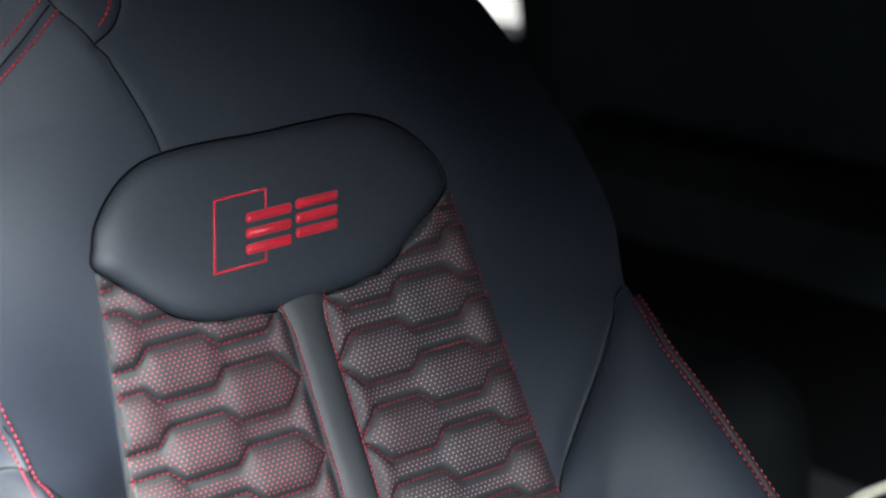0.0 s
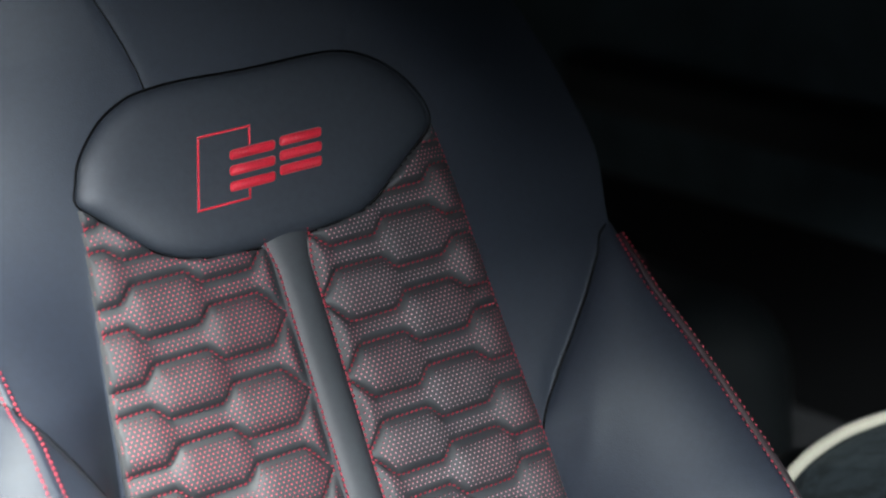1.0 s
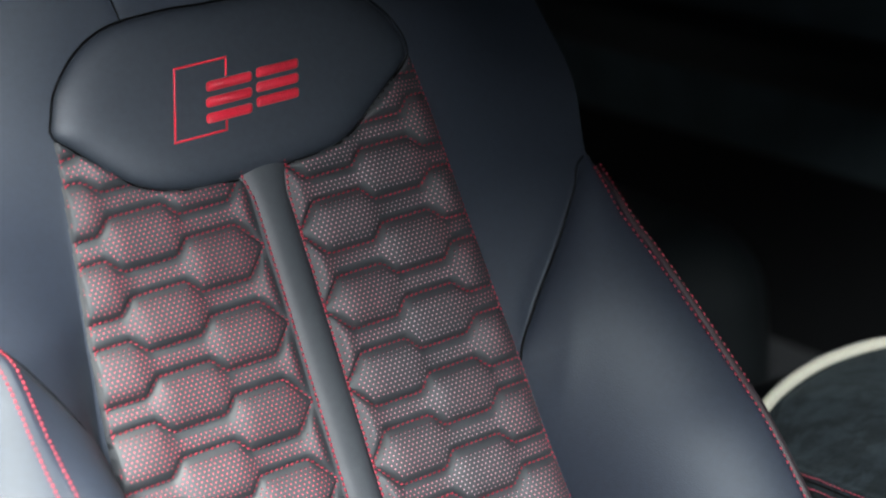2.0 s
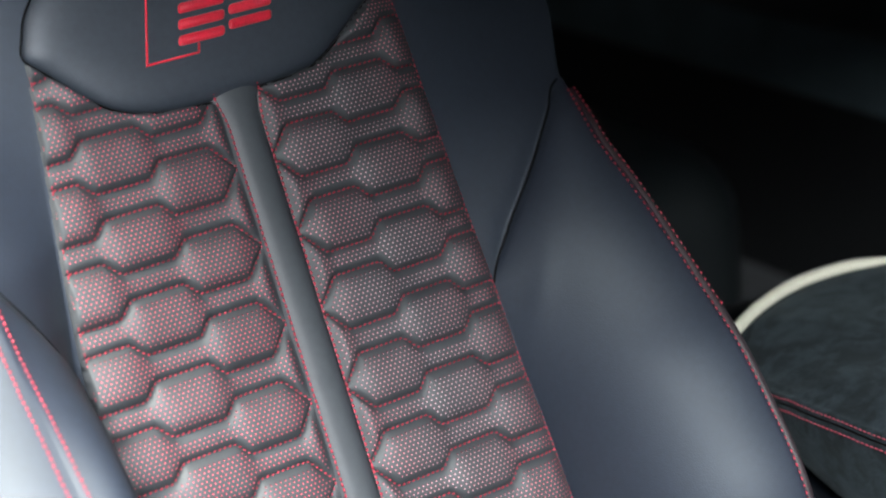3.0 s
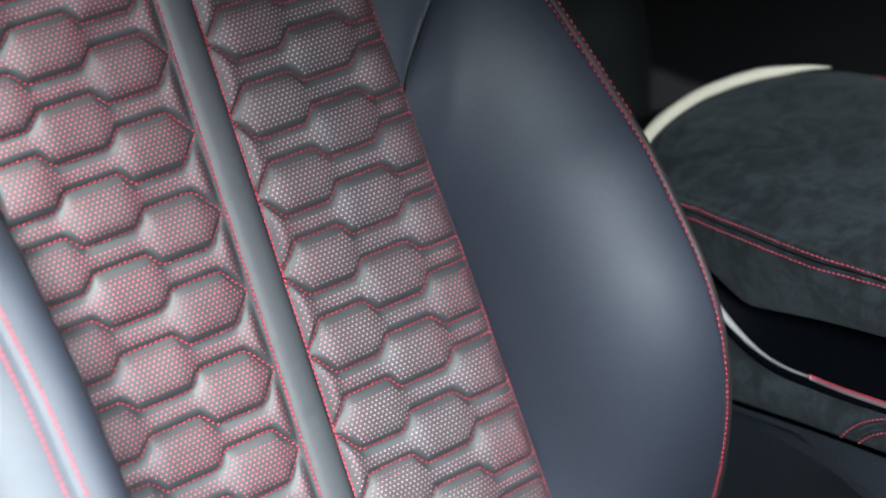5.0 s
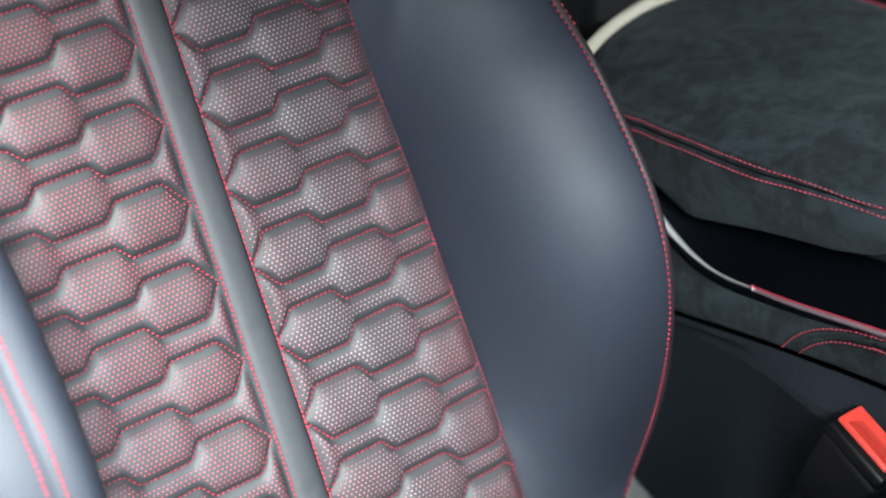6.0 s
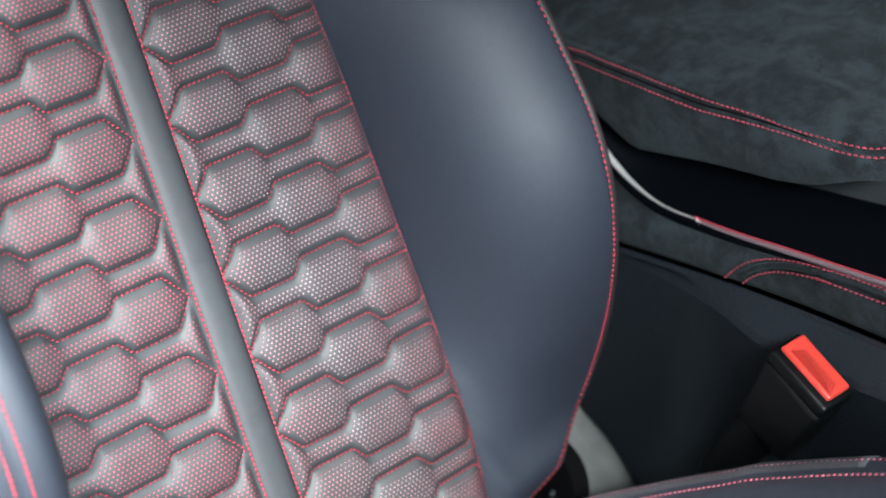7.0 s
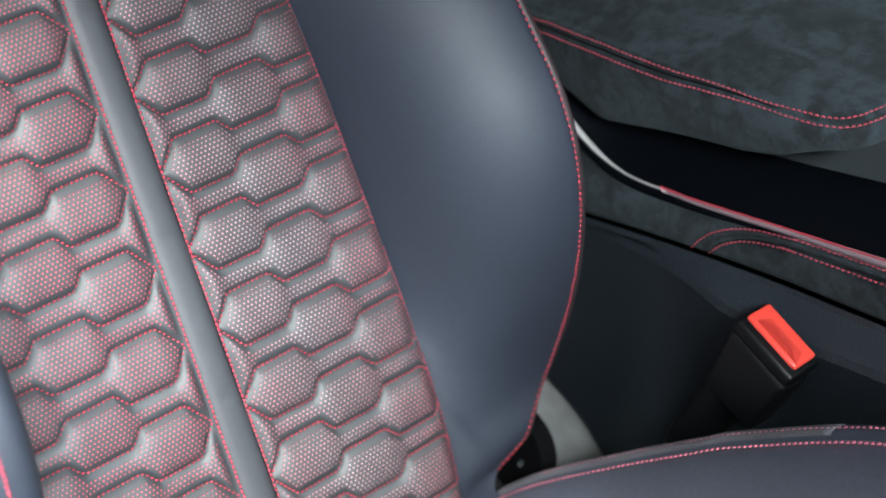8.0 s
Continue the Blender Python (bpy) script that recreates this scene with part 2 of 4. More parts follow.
# ---------------------------------------------------------------- the seat: a frame of its own

for k, tint in ((LEATHER, (0.905, 0.975, 0.97, 1)), (SMOOTH_LEATHER, (0.94, 0.97, 1.0, 1))):
    k.node_tree.nodes["Principled BSDF"].inputs["Specular Tint"].default_value = tint
QUILT.node_tree.nodes["Principled BSDF"].inputs["Specular Tint"].default_value = (0.94, 0.985, 0.98, 1)
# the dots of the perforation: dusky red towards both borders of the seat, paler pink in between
# tint painted by place, instead of light that reddens like dots there
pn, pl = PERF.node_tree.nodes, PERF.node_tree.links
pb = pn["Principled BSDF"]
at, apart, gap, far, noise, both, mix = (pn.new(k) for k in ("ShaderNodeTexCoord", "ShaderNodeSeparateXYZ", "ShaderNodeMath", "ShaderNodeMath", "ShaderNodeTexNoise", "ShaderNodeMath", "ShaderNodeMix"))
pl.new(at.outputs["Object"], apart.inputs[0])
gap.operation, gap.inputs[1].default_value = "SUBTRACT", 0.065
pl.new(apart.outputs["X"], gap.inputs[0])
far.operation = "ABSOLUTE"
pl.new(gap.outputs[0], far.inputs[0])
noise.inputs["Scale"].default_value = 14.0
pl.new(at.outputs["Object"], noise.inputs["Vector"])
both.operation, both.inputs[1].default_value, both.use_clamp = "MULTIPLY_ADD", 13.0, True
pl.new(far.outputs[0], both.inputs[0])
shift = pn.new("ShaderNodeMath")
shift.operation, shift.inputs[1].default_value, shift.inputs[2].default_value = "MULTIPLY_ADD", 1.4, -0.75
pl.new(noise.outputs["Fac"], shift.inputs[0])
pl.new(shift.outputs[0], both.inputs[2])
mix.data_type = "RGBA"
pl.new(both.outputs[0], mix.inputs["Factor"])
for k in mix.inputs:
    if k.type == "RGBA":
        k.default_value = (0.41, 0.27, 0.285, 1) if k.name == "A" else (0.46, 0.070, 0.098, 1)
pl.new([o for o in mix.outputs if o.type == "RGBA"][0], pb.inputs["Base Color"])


REC = radians(22)
O = np.array([0.0, 0.0, 0.62])
AU, AV, AW = np.array([1.0, 0, 0]), np.array([0, math.sin(REC), math.cos(REC)]), np.array([0, -math.cos(REC), math.sin(REC)])
MID = -0.0117                      # the seat's middle line


def on_seat(u, v, w):
    """A place on the backrest: across, up along it, and out of it."""
    u, v, w = (np.asarray(a, float)[..., None] for a in np.broadcast_arrays(u, v, w))
    return O + AU * u + AV * v + AW * w


seat = thing("car_seat", (MID, -0.25, 0.02), "black leather sports car seat with red hexagon quilting", "car seat")
# where the quilted insert ends, from the middle line: towards the console, towards the door
BASES = {1: [(-0.46, 0.138), (-0.43, 0.1415), (-0.40, 0.1440), (-0.32, 0.1440), (-0.23, 0.1400), (-0.15, 0.1365), (-0.09, 0.1320), (-0.04, 0.1300), (0.0, 0.1275), (0.08, 0.1235), (0.125, 0.1215), (0.16, 0.1185), (0.22, 0.110), (0.30, 0.112), (0.40, 0.117)],
         -1: [(-0.46, 0.140), (-0.40, 0.1430), (-0.32, 0.1430), (-0.20, 0.1400), (-0.10, 0.1375), (-0.03, 0.1355), (0.035, 0.1295), (0.08, 0.1235), (0.12, 0.1185), (0.16, 0.1135), (0.22, 0.106), (0.30, 0.110), (0.40, 0.115)]}
CREST_W = [(-0.50, -0.060), (-0.47, -0.030), (-0.43, 0.012), (-0.39, 0.046), (-0.35, 0.083), (-0.31, 0.115), (-0.265, 0.141), (-0.225, 0.153), (-0.19, 0.154),
           (-0.145, 0.144), (-0.107, 0.132), (-0.077, 0.116), (-0.03, 0.090), (0.02, 0.059), (0.045, 0.044), (0.065, 0.027), (0.08, 0.021), (0.11, 0.015), (0.15, 0.001),
           (0.21, -0.019), (0.266, -0.039), (0.32, -0.062), (0.40, -0.10)]
BULGE = [(-0.50, 1.0), (-0.40, 1.2), (-0.26, 1.15), (-0.19, 0.80), (-0.13, 0.48), (-0.09, 0.30), (-0.03, 0.10), (0.05, 0.05), (0.40, 0.05)]
CRESTS = [(-0.50, 0.1915), (-0.2, 0.1915), (-0.05, 0.1915), (0.0, 0.1915), (0.03, 0.1915), (0.045, 0.194), (0.065, 0.201), (0.085, 0.210), (0.11, 0.217), (0.15, 0.221), (0.21, 0.217), (0.266, 0.208), (0.32, 0.197), (0.40, 0.185)]    # half width at the crest of the sides


# the bolster at the console leans outwards below the shoulder: its seam lies farther out and lower there
def lean_out(v):
    a, b, c = np.clip((v + 0.47) / 0.13, 0, 1), np.clip((0.045 - v) / 0.14, 0, 1), np.clip((-0.17 - v) / 0.20, 0, 1)
    return (0.034 + 0.021 * b * b * (3 - 2 * b) + 0.020 * c * c * (3 - 2 * c)) * (a * a * (3 - 2 * a))


cv = np.linspace(-0.50, 0.40, 400)
CRESTS_DOOR = [(-0.50, 0.1915), (-0.05, 0.1915), (0.0, 0.190), (0.03, 0.188), (0.065, 0.1885), (0.098, 0.194), (0.15, 0.203), (0.21, 0.208), (0.266, 0.205), (0.32, 0.197), (0.40, 0.185)]
out = np.stack([spline(CRESTS, cv), cv, spline(CREST_W, cv)], axis=1)
out = out + lean_out(cv)[:, None] * (out - np.array([-0.459, 0.038, 1.021]))
out[:, 0] -= 0.028 * np.clip((-0.435 - cv) / 0.03, 0, 1)          # cut back over the recliner
EDGE = {1: out, -1: np.stack([spline(CRESTS_DOOR, cv), cv, spline(CREST_W, cv)], axis=1)}
CORNER, above_it = (np.array([np.interp(v, out[:, 1], out[:, k]) for k in (0, 2)]) for v in (0.066, 0.078))      # where that seam meets the crest
CORNER_RUN = (above_it - CORNER) / 0.012
# seam between shoulder panel and bolster, at the console: how far across it lies at each height
SEAM_X = [(-0.046, 0.1310), (-0.037, 0.1345), (-0.0256, 0.1420), (-0.011, 0.1530), (0.004, 0.1660), (0.0187, 0.1790), (0.037, 0.1945), (0.052, 0.2075), (0.066, 0.2225)]


def arc(p0, p3, last, power, n):
    """A rounded flank between two points that ends at the given slope (radians) and turns faster towards its end."""
    s = np.linspace(0, 1, n)
    d = p3 - p0
    aim, lo, hi = math.atan2(d[1], d[0]), -0.3, 2.6
    for _ in range(40):
        first = 0.5 * (lo + hi)
        ang = first + (last - first) * s ** power
        step = np.stack([np.cos(ang), np.sin(ang)], axis=1)
        p = np.concatenate([[[0, 0]], np.cumsum(0.5 * (step[1:] + step[:-1]), axis=0)])
        if math.atan2(p[-1, 1], p[-1, 0]) < aim:
            lo = first
        else:
            hi = first
    return p0 + p * np.linalg.norm(d) / np.linalg.norm(p[-1])


def cover_section(v, side, n_in=90, n_out=26, mid=64):
    """One cut through the backrest's cover, from the middle line over the bolster's crest to its outer side: x from the middle, w."""
    edge = EDGE[side]
    xb, wc = float(spline(BASES[side], v)), float(np.interp(v, edge[:, 1], edge[:, 2]))
    high = float(np.clip((v - 0.04) / 0.13, 0, 1))
    high = high * high * (3 - 2 * high)
    xb = xb - 0.035 * float(np.clip((v - 0.185) / 0.06, 0, 1))                       # towards the top the cover swings gently into the wings
    floor_w = -0.0045 + 0.0035 * high
    b = float(spline(BULGE, v))
    cx = float(np.interp(v, edge[:, 1], edge[:, 0]))
    p0, p3 = np.array([xb + 0.001, floor_w]), np.array([cx, wc])
    s = np.linspace(0, 1, n_in)[:, None]

    def gentle(end, n=n_in):
        dx, rise = end - p0
        p1 = p0 + np.array([(0.33 - 0.23 * b + 0.10 * high) * dx, (0.33 + 0.22 * b - 0.28 * high) * rise])
        p2 = end + np.array([-(0.33 + 0.22 * b) * dx, (-0.33 + 0.41 * b + 0.12 * high) * rise])
        q = np.linspace(0, 1, n)[:, None]
        return p0 * (1 - q) ** 3 + 3 * p1 * q * (1 - q) ** 2 + 3 * p2 * q * q * (1 - q) + end * q ** 3

    last = 0.0
    if side < 0:                                # the bolster at the door has a broad, rounded cap
        dx, rise = p3 - p0
        inner = gentle(p3)
        cap = float(np.clip((0.05 - v) / 0.12, 0, 1))
        cap = cap * cap * (3 - 2 * cap)
        pts = (p0, (xb + 0.3 * dx, floor_w + 0.5 * rise), (xb + 0.35 * dx, floor_w + 1.05 * rise), (cx - 0.45 * dx, wc + 0.004), p3)
        broad = sum(k * (1 - s) ** (4 - i) * s ** i * np.array(q) for i, (k, q) in enumerate(zip((1, 4, 6, 4, 1), pts)))
        inner = inner * (1 - cap) + broad * cap
    elif v >= 0.066:
        inner = gentle(p3)
    else:
        roll = float(np.clip((0.066 - v) / 0.09, 0, 1)) * float(np.clip((v + 0.49) / 0.10, 0, 1))
        last = -0.12 * roll
        if v > -0.046:                          # the flat shoulder panel first, then the bolster that rises from the seam
            xs = max(float(spline(SEAM_X, v)), xb + 0.0012)
            t = 0.066 - v
            flat_run = gentle(CORNER - 0.03 * (1 - math.exp(-t / 0.03)) * CORNER_RUN, 200)
            ps = np.array([xs, np.interp(xs, flat_run[:, 0], flat_run[:, 1])])
            share = int(np.clip(round(n_in * (xs - xb) / (cx - xb)), 2, n_in - 8))
            q = np.linspace(p0[0], xs, share)
            near = float(np.clip((0.045 - v) / 0.091, 0, 1)) ** 2      # close to the seam's lower end the corner dies out towards the crest
            fade = (1 - np.linspace(0, 1, n_in - share + 1)[:, None]) ** (2.5 * near)
            rising = arc(ps, p3, last, 1.9, n_in - share + 1) * fade + arc(p0, p3, last, 1.9, n_in - share + 1) * (1 - fade)
            inner = np.vstack([np.stack([q, np.interp(q, flat_run[:, 0], flat_run[:, 1])], axis=1), rising[1:]])
        else:
            inner = arc(p0, p3, last, 1.9, n_in)
    q0, q3 = p3, np.array([cx + (0.055 if side < 0 else 0.055 - 0.7 * float(lean_out(v))), min(wc, 0.02) - 0.10])
    hi = float(np.clip((v - 0.03) / 0.05, 0, 1))
    q3 = q3 - np.array([0.030 * hi, 0])
    foot = float(np.clip((-0.36 - v) / 0.06, 0, 1))
    q3 = q3 - np.array([0.034 * foot, 0])
    q1, q2 = q0 + np.array([0.022 - 0.013 * hi - 0.014 * foot, -0.004 - 0.008 * hi]), q3 + np.array([0.002, 0.075])
    if side < 0:                                # at the door the cover stays broad beyond its seam
        wide = float(np.clip((0.07 - v) / 0.12, 0, 1))
        wide = wide * wide * (3 - 2 * wide)
        q1 = q1 + wide * np.array([0.016, 0.002])
        q2 = q2 * (1 - wide) + wide * np.array([cx + 0.082, wc - 0.016])
        q3 = q3 + wide * np.array([0.030, 0])
    if last < 0:
        q1 = q0 + 0.022 * (0.45 + 0.55 * roll if v > -0.2 else 1.0) * np.array([math.cos(last), math.sin(last)]) * (1 - 0.5 * foot)
    s = np.linspace(0, 1, n_out)[1:, None]
    outer = q0 * (1 - s) ** 3 + 3 * q1 * s * (1 - s) ** 2 + 3 * q2 * s * s * (1 - s) + q3 * s ** 3
    flat = np.stack([np.linspace(0, xb - 0.004, mid), np.full(mid, floor_w)], axis=1)
    return np.vstack([flat, inner, outer])


VS = np.concatenate([np.linspace(-0.49, -0.10, 160), np.linspace(-0.0985, 0.32, 390)[0:], np.linspace(0.324, 0.40, 16)])
HALVES = {k: np.stack([cover_section(v, k) for v in VS]) for k in (1, -1)}            # rows v, columns across, (x, w)
N_MID, N_IN = 64, 90


def seam_dist(U, V, line):
    line = np.array(line)
    best = np.full(U.shape, 1e3)
    for a, b in zip(line[:-1], line[1:]):
        ab = b - a
        s = np.clip(((U - a[0]) * ab[0] + (V - a[1]) * ab[1]) / (ab @ ab), 0, 1)
        best = np.minimum(best, np.hypot(U - a[0] - s * ab[0], V - a[1] - s * ab[1]))
    return best


def build_cover(side):
    """One half of the cover, cut by its seams into shoulder, bolster, outer side and top."""
    HALF = HALVES[side]
    X, W = HALF[..., 0], HALF[..., 1].copy()
    V = np.repeat(VS[:, None], X.shape[1], axis=1)
    cols = np.arange(X.shape[1])
    # seam from the crest down to the insert: between shoulder panel and side bolster
    low = np.array([(0.127, -0.050), (0.130, -0.041), (0.138, -0.018), (0.159, 0.019), (0.178, 0.050), (0.190, 0.063), (0.200, 0.067), (0.26, 0.072)])
    if side > 0:
        low = np.array([(x, v) for v, x in SEAM_X] + [(0.28, 0.074)])
    if side < 0:
        top = catmull([(0.054, 0.205), (0.057, 0.229), (0.062, 0.2495), (0.0675, 0.2675), (0.0745, 0.2835), (0.083, 0.2985), (0.092, 0.3125), (0.12, 0.38)], 30)
    else:
        top = catmull([(0.070, 0.205), (0.081, 0.221), (0.093, 0.237), (0.107, 0.256), (0.120, 0.276), (0.140, 0.310), (0.17, 0.38)], 30)
    flow = catmull(low, 40)
    dl, dt = seam_dist(X, V, flow), seam_dist(X, V, top)
    above = V > np.interp(X, flow[:, 0], flow[:, 1])
    valley = 0.0045 * np.clip((X - 0.116) / 0.022, 0, 1) * np.clip((0.212 - X) / 0.03, 0, 1)
    if side > 0:
        valley = 0.0018 * np.clip((X - 0.131) / 0.015, 0, 1) * np.clip((0.224 - X) / 0.02, 0, 1)
    sink = valley * np.where(above, np.exp(-(dl / (0.020 if side < 0 else 0.009)) ** 1.6), np.exp(-(dl / (0.0055 if side < 0 else 0.0016)) ** 2)) + (0.0005 if side < 0 else 0.0003) * np.exp(-(dt / 0.0026) ** 2) * (V > 0.19)
    # the leather swells on both sides of a seam
    swell = 0.0002 * np.exp(-((dl - 0.008) / 0.008) ** 2) + (0.0002 if side < 0 else 0.0001) * np.exp(-((dt - 0.009) / 0.007) ** 2) * (V > 0.19)
    wing = catmull([(0.175, 0.2493), (0.150, 0.2693), (0.129, 0.2838), (0.110, 0.2978), (0.0925, 0.3123)], 40)
    nose = catmull([(0.0755, 0.2838), (0.063, 0.2903), (0.056, 0.2983), (0.052, 0.3065), (0.050, 0.33), (0.05, 0.38)], 40)
    if side < 0:
        for line in (wing, nose):
            dd = seam_dist(X, V, line)
            sink += 0.0010 * np.exp(-(dd / 0.0022) ** 2)
            swell += 0.0005 * np.exp(-((dd - 0.007) / 0.006) ** 2)
    crest = N_MID + N_IN - 1
    run = np.cumsum(np.concatenate([np.zeros((len(VS), 1)), np.linalg.norm(np.diff(HALF, axis=1), axis=2)], axis=1), axis=1)
    run -= run[:, crest:crest + 1]
    edge = 0.0078 if side > 0 else 0.0
    sink += (0.0014 if side > 0 else 0.0005) * np.exp(-((run - edge) / 0.0018) ** 2)
    # soft pulls and wrinkles of the leather
    for (x, v, ang, ln, amp) in ((0.150, -0.055, 1.2, 0.03, 0.0012), (0.138, -0.33, 1.9, 0.05, 0.0016), (0.15, -0.40, 2.0, 0.04, 0.0016)):
        a = (X - x) * math.cos(ang) + (V - v) * math.sin(ang)
        b = -(X - x) * math.sin(ang) + (V - v) * math.cos(ang)
        swell += amp * np.exp(-(b / 0.006) ** 2 - (a / ln) ** 2)
    P = on_seat(MID + side * X, V, W)
    du, dv = np.gradient(P, axis=1), np.gradient(P, axis=0)
    nrm = unit(np.cross(du, dv) * side)
    P = P + nrm * (swell - sink)[..., None]
    du, dv = np.gradient(P, axis=1), np.gradient(P, axis=0)
    nrm = unit(np.cross(du, dv) * side)
    # which piece each face belongs to
    xc, vc = 0.25 * (X[:-1, :-1] + X[1:, :-1] + X[:-1, 1:] + X[1:, 1:]), 0.25 * (V[:-1, :-1] + V[1:, :-1] + V[:-1, 1:] + V[1:, 1:])
    lowline = np.interp(xc, flow[:, 0], flow[:, 1])
    topline = np.interp(vc, top[:, 1], top[:, 0])
    piece = np.where(vc > lowline, 1, 0)
    piece = np.where((vc > 0.205) & (xc < topline), 2, piece)
    piece = np.where(np.arange(X.shape[1] - 1)[None, :] >= crest, 3, piece)
    names = {0: ("bolster", "black leather side bolster of the backrest"), 1: ("shoulder_panel", "dark leather shoulder panel"),
             2: ("top_panel", "dark leather upper panel"), 3: ("side_panel", "black leather outer side with double red seam")}
    cols_n = X.shape[1]
    flat_p, flat_n = P.reshape(-1, 3), nrm.reshape(-1, 3)
    for k, (name, label) in names.items():
        faces = []
        for i, j in zip(*np.nonzero(piece == k)):
            q = (i * cols_n + j, i * cols_n + j + 1, (i + 1) * cols_n + j + 1, (i + 1) * cols_n + j)
            faces.append(q if side > 0 else q[::-1])
        used = sorted({i for f in faces for i in f})
        remap = {o: i for i, o in enumerate(used)}
        me = mesh_from(name, local(seat, flat_p[used]), [tuple(remap[i] for i in f) for f in faces], LEATHER, flat_n[used])
        part_mesh(name, me, seat, label)
    # double row of stitches along the crest
    rows = []
    for off in (edge - 0.0045, edge + 0.0045):
        keep = (VS > (-0.455 if off < edge else -0.10)) & (VS < 0.06)
        if side < 0:
            keep = (VS > -0.455) & (VS < 0.36)
        line = np.array([[np.interp(off, run[i], P[i, :, k]) for k in range(3)] for i in np.nonzero(keep)[0]])
        nn = np.array([[np.interp(off, run[i], nrm[i, :, k]) for k in range(3)] for i in np.nonzero(keep)[0]])
        rows += beads(line, nn, pitch=0.0038, fill=0.68, radius=0.00046 if side > 0 else 0.0007)
    if side > 0:
        rows_in = np.nonzero((VS > -0.468) & (VS < 0.058))[0]
        at_edge = lambda arr, off: np.array([[np.interp(off, run[i], arr[i, :, k]) for k in range(3)] for i in rows_in])
        line, nn = at_edge(P, edge + 0.0008), at_edge(nrm, edge + 0.0008)
        fin = np.interp(VS[rows_in], [-0.468, -0.44, 0.02, 0.058], [0.0008, 0.0026, 0.0026, 0.0010])
        v, f = tube(line + nn * 0.0004 + AU * 0.0022, fin, 10, flat=0.55, normal=AW)
        part_mesh("welt", mesh_from("welt", local(seat, v), f, WELT), seat, "brownish leather welt beside the seam")
        rows = beads(at_edge(P, edge - 0.0048), at_edge(nrm, edge - 0.0048), pitch=0.0044, fill=0.58, radius=0.00076)
        top_part = VS[rows_in] > -0.10
        rows += beads((line + nn * 0.0018 + AU * 0.0026)[top_part], nn[top_part], pitch=0.0044, fill=0.58, radius=0.00060)

    def lay_seam(line, lift):
        """A thin dark gap along a seam."""
        flat = np.stack([X, V], axis=-1).reshape(-1, 2)
        pts = np.array([P.reshape(-1, 3)[np.argmin(((flat - q) ** 2).sum(axis=1))] for q in even(np.asarray(line), 160)])
        pts = np.stack([np.convolve(np.pad(pts[:, k], 5, mode="edge"), np.ones(11) / 11, mode="valid") for k in range(3)], axis=1)
        v, f = tube(pts + AW * lift, 0.00055 if side < 0 else 0.00085, 6, normal=AW)
        part_mesh("seam_gap", mesh_from("seam_gap", local(seat, v), f, HIDDEN), seat)
    lay_seam(flow[2:34] if side < 0 else flow[:37], 0.0002)
    if side < 0:
        for line in (top[:22], wing, nose):
            lay_seam(line, 0.0003)
        def lay(line):
            return np.array([P.reshape(-1, 3)[np.argmin((X - a) ** 2 + (V - b) ** 2)] for a, b in line])
        for line, shift in ((wing, 0.0058), (wing, -0.0058), (nose[3:22], 0.0065)):
            t2 = unit(np.gradient(line, axis=0))
            moved = line + np.stack([t2[:, 1], -t2[:, 0]], axis=1) * shift
            near = even(moved, 200)
            pts = np.stack([lay(near)[:, k] for k in range(3)], axis=1)
            pts = np.stack([np.convolve(np.pad(pts[:, k], 6, mode="edge"), np.ones(13) / 13, mode="valid") for k in range(3)], axis=1)
            rows += beads(pts + AW * 0.0006, np.tile(AW, (len(pts), 1)), pitch=0.0036, fill=0.80, radius=0.00105)
    v, f = joined(rows)
    part_mesh("crest_stitching", mesh_from("crest_stitching", local(seat, v), f, THREAD), seat, "red double stitching", "stuff")
    return P, nrm


build_cover(1)
build_cover(-1)

# ---------------------------------------------------------------- quilted inserts
TIPS = [(-11, -0.473), (-10, -0.4225), (-9, -0.372), (-8, -0.3212), (-7, -0.2706), (-6, -0.2202), (-5, -0.1705), (-4, -0.1215), (-3, -0.0728), (-2, -0.0247), (-1, 0.0224), (0, 0.0690), (1, 0.1150), (2, 0.161), (3, 0.207)]
# across, from the strip: the wave of a sewn line, in periods, and which way it turns
WAVE_X = [0.0, 0.014, 0.0455, 0.0530, 0.0865, 0.0950, 0.1270, 0.1350, 0.17]
WAVE_P = [0.0, 0.347, 0.347, 0.160, 0.160, 0.347, 0.347, 0.16, 0.16]


OUTLINE = [(-67, 213), (-83.6, 209.4), (-100.2, 199.9), (-116, 183.3), (-122.3, 169.7), (-125, 159), (-114, 147), (-97, 129.5), (-82, 118.5), (-62, 112), (-32, 109.5), (0, 110.5), (34, 113),
           (50, 118), (66, 128), (82, 139), (99, 151), (104.5, 160), (102, 174), (93, 189), (78, 202.5), (58, 211), (32, 212.5), (-8, 212.5), (-40, 214)]
ring = catmull([(a / 1000, b / 1000) for a, b in OUTLINE], 160, True)[:-1]   # border of the emblem panel
centre = np.array([-0.010, 0.163])
ring_a = np.arctan2(ring[:, 1] - centre[1], ring[:, 0] - centre[0])
ring_r = np.linalg.norm(ring - centre, axis=1)
order = np.argsort(ring_a)
ring_a, ring_r = ring_a[order], ring_r[order]


def panel_ratio(u, v):
    """0 in the middle of the emblem panel, 1 on its border."""
    a = np.arctan2(v - centre[1], u - centre[0])
    return np.hypot(u - centre[0], v - centre[1]) / np.interp(a, ring_a, ring_r, period=2 * math.pi)


FINE_X = np.arange(-0.03, 0.20, 0.0005)
bend = np.hanning(13)
FINE_P = np.convolve(np.interp(np.where(FINE_X < 0.004, 0.004, FINE_X), WAVE_X, WAVE_P), bend / bend.sum(), mode="same")


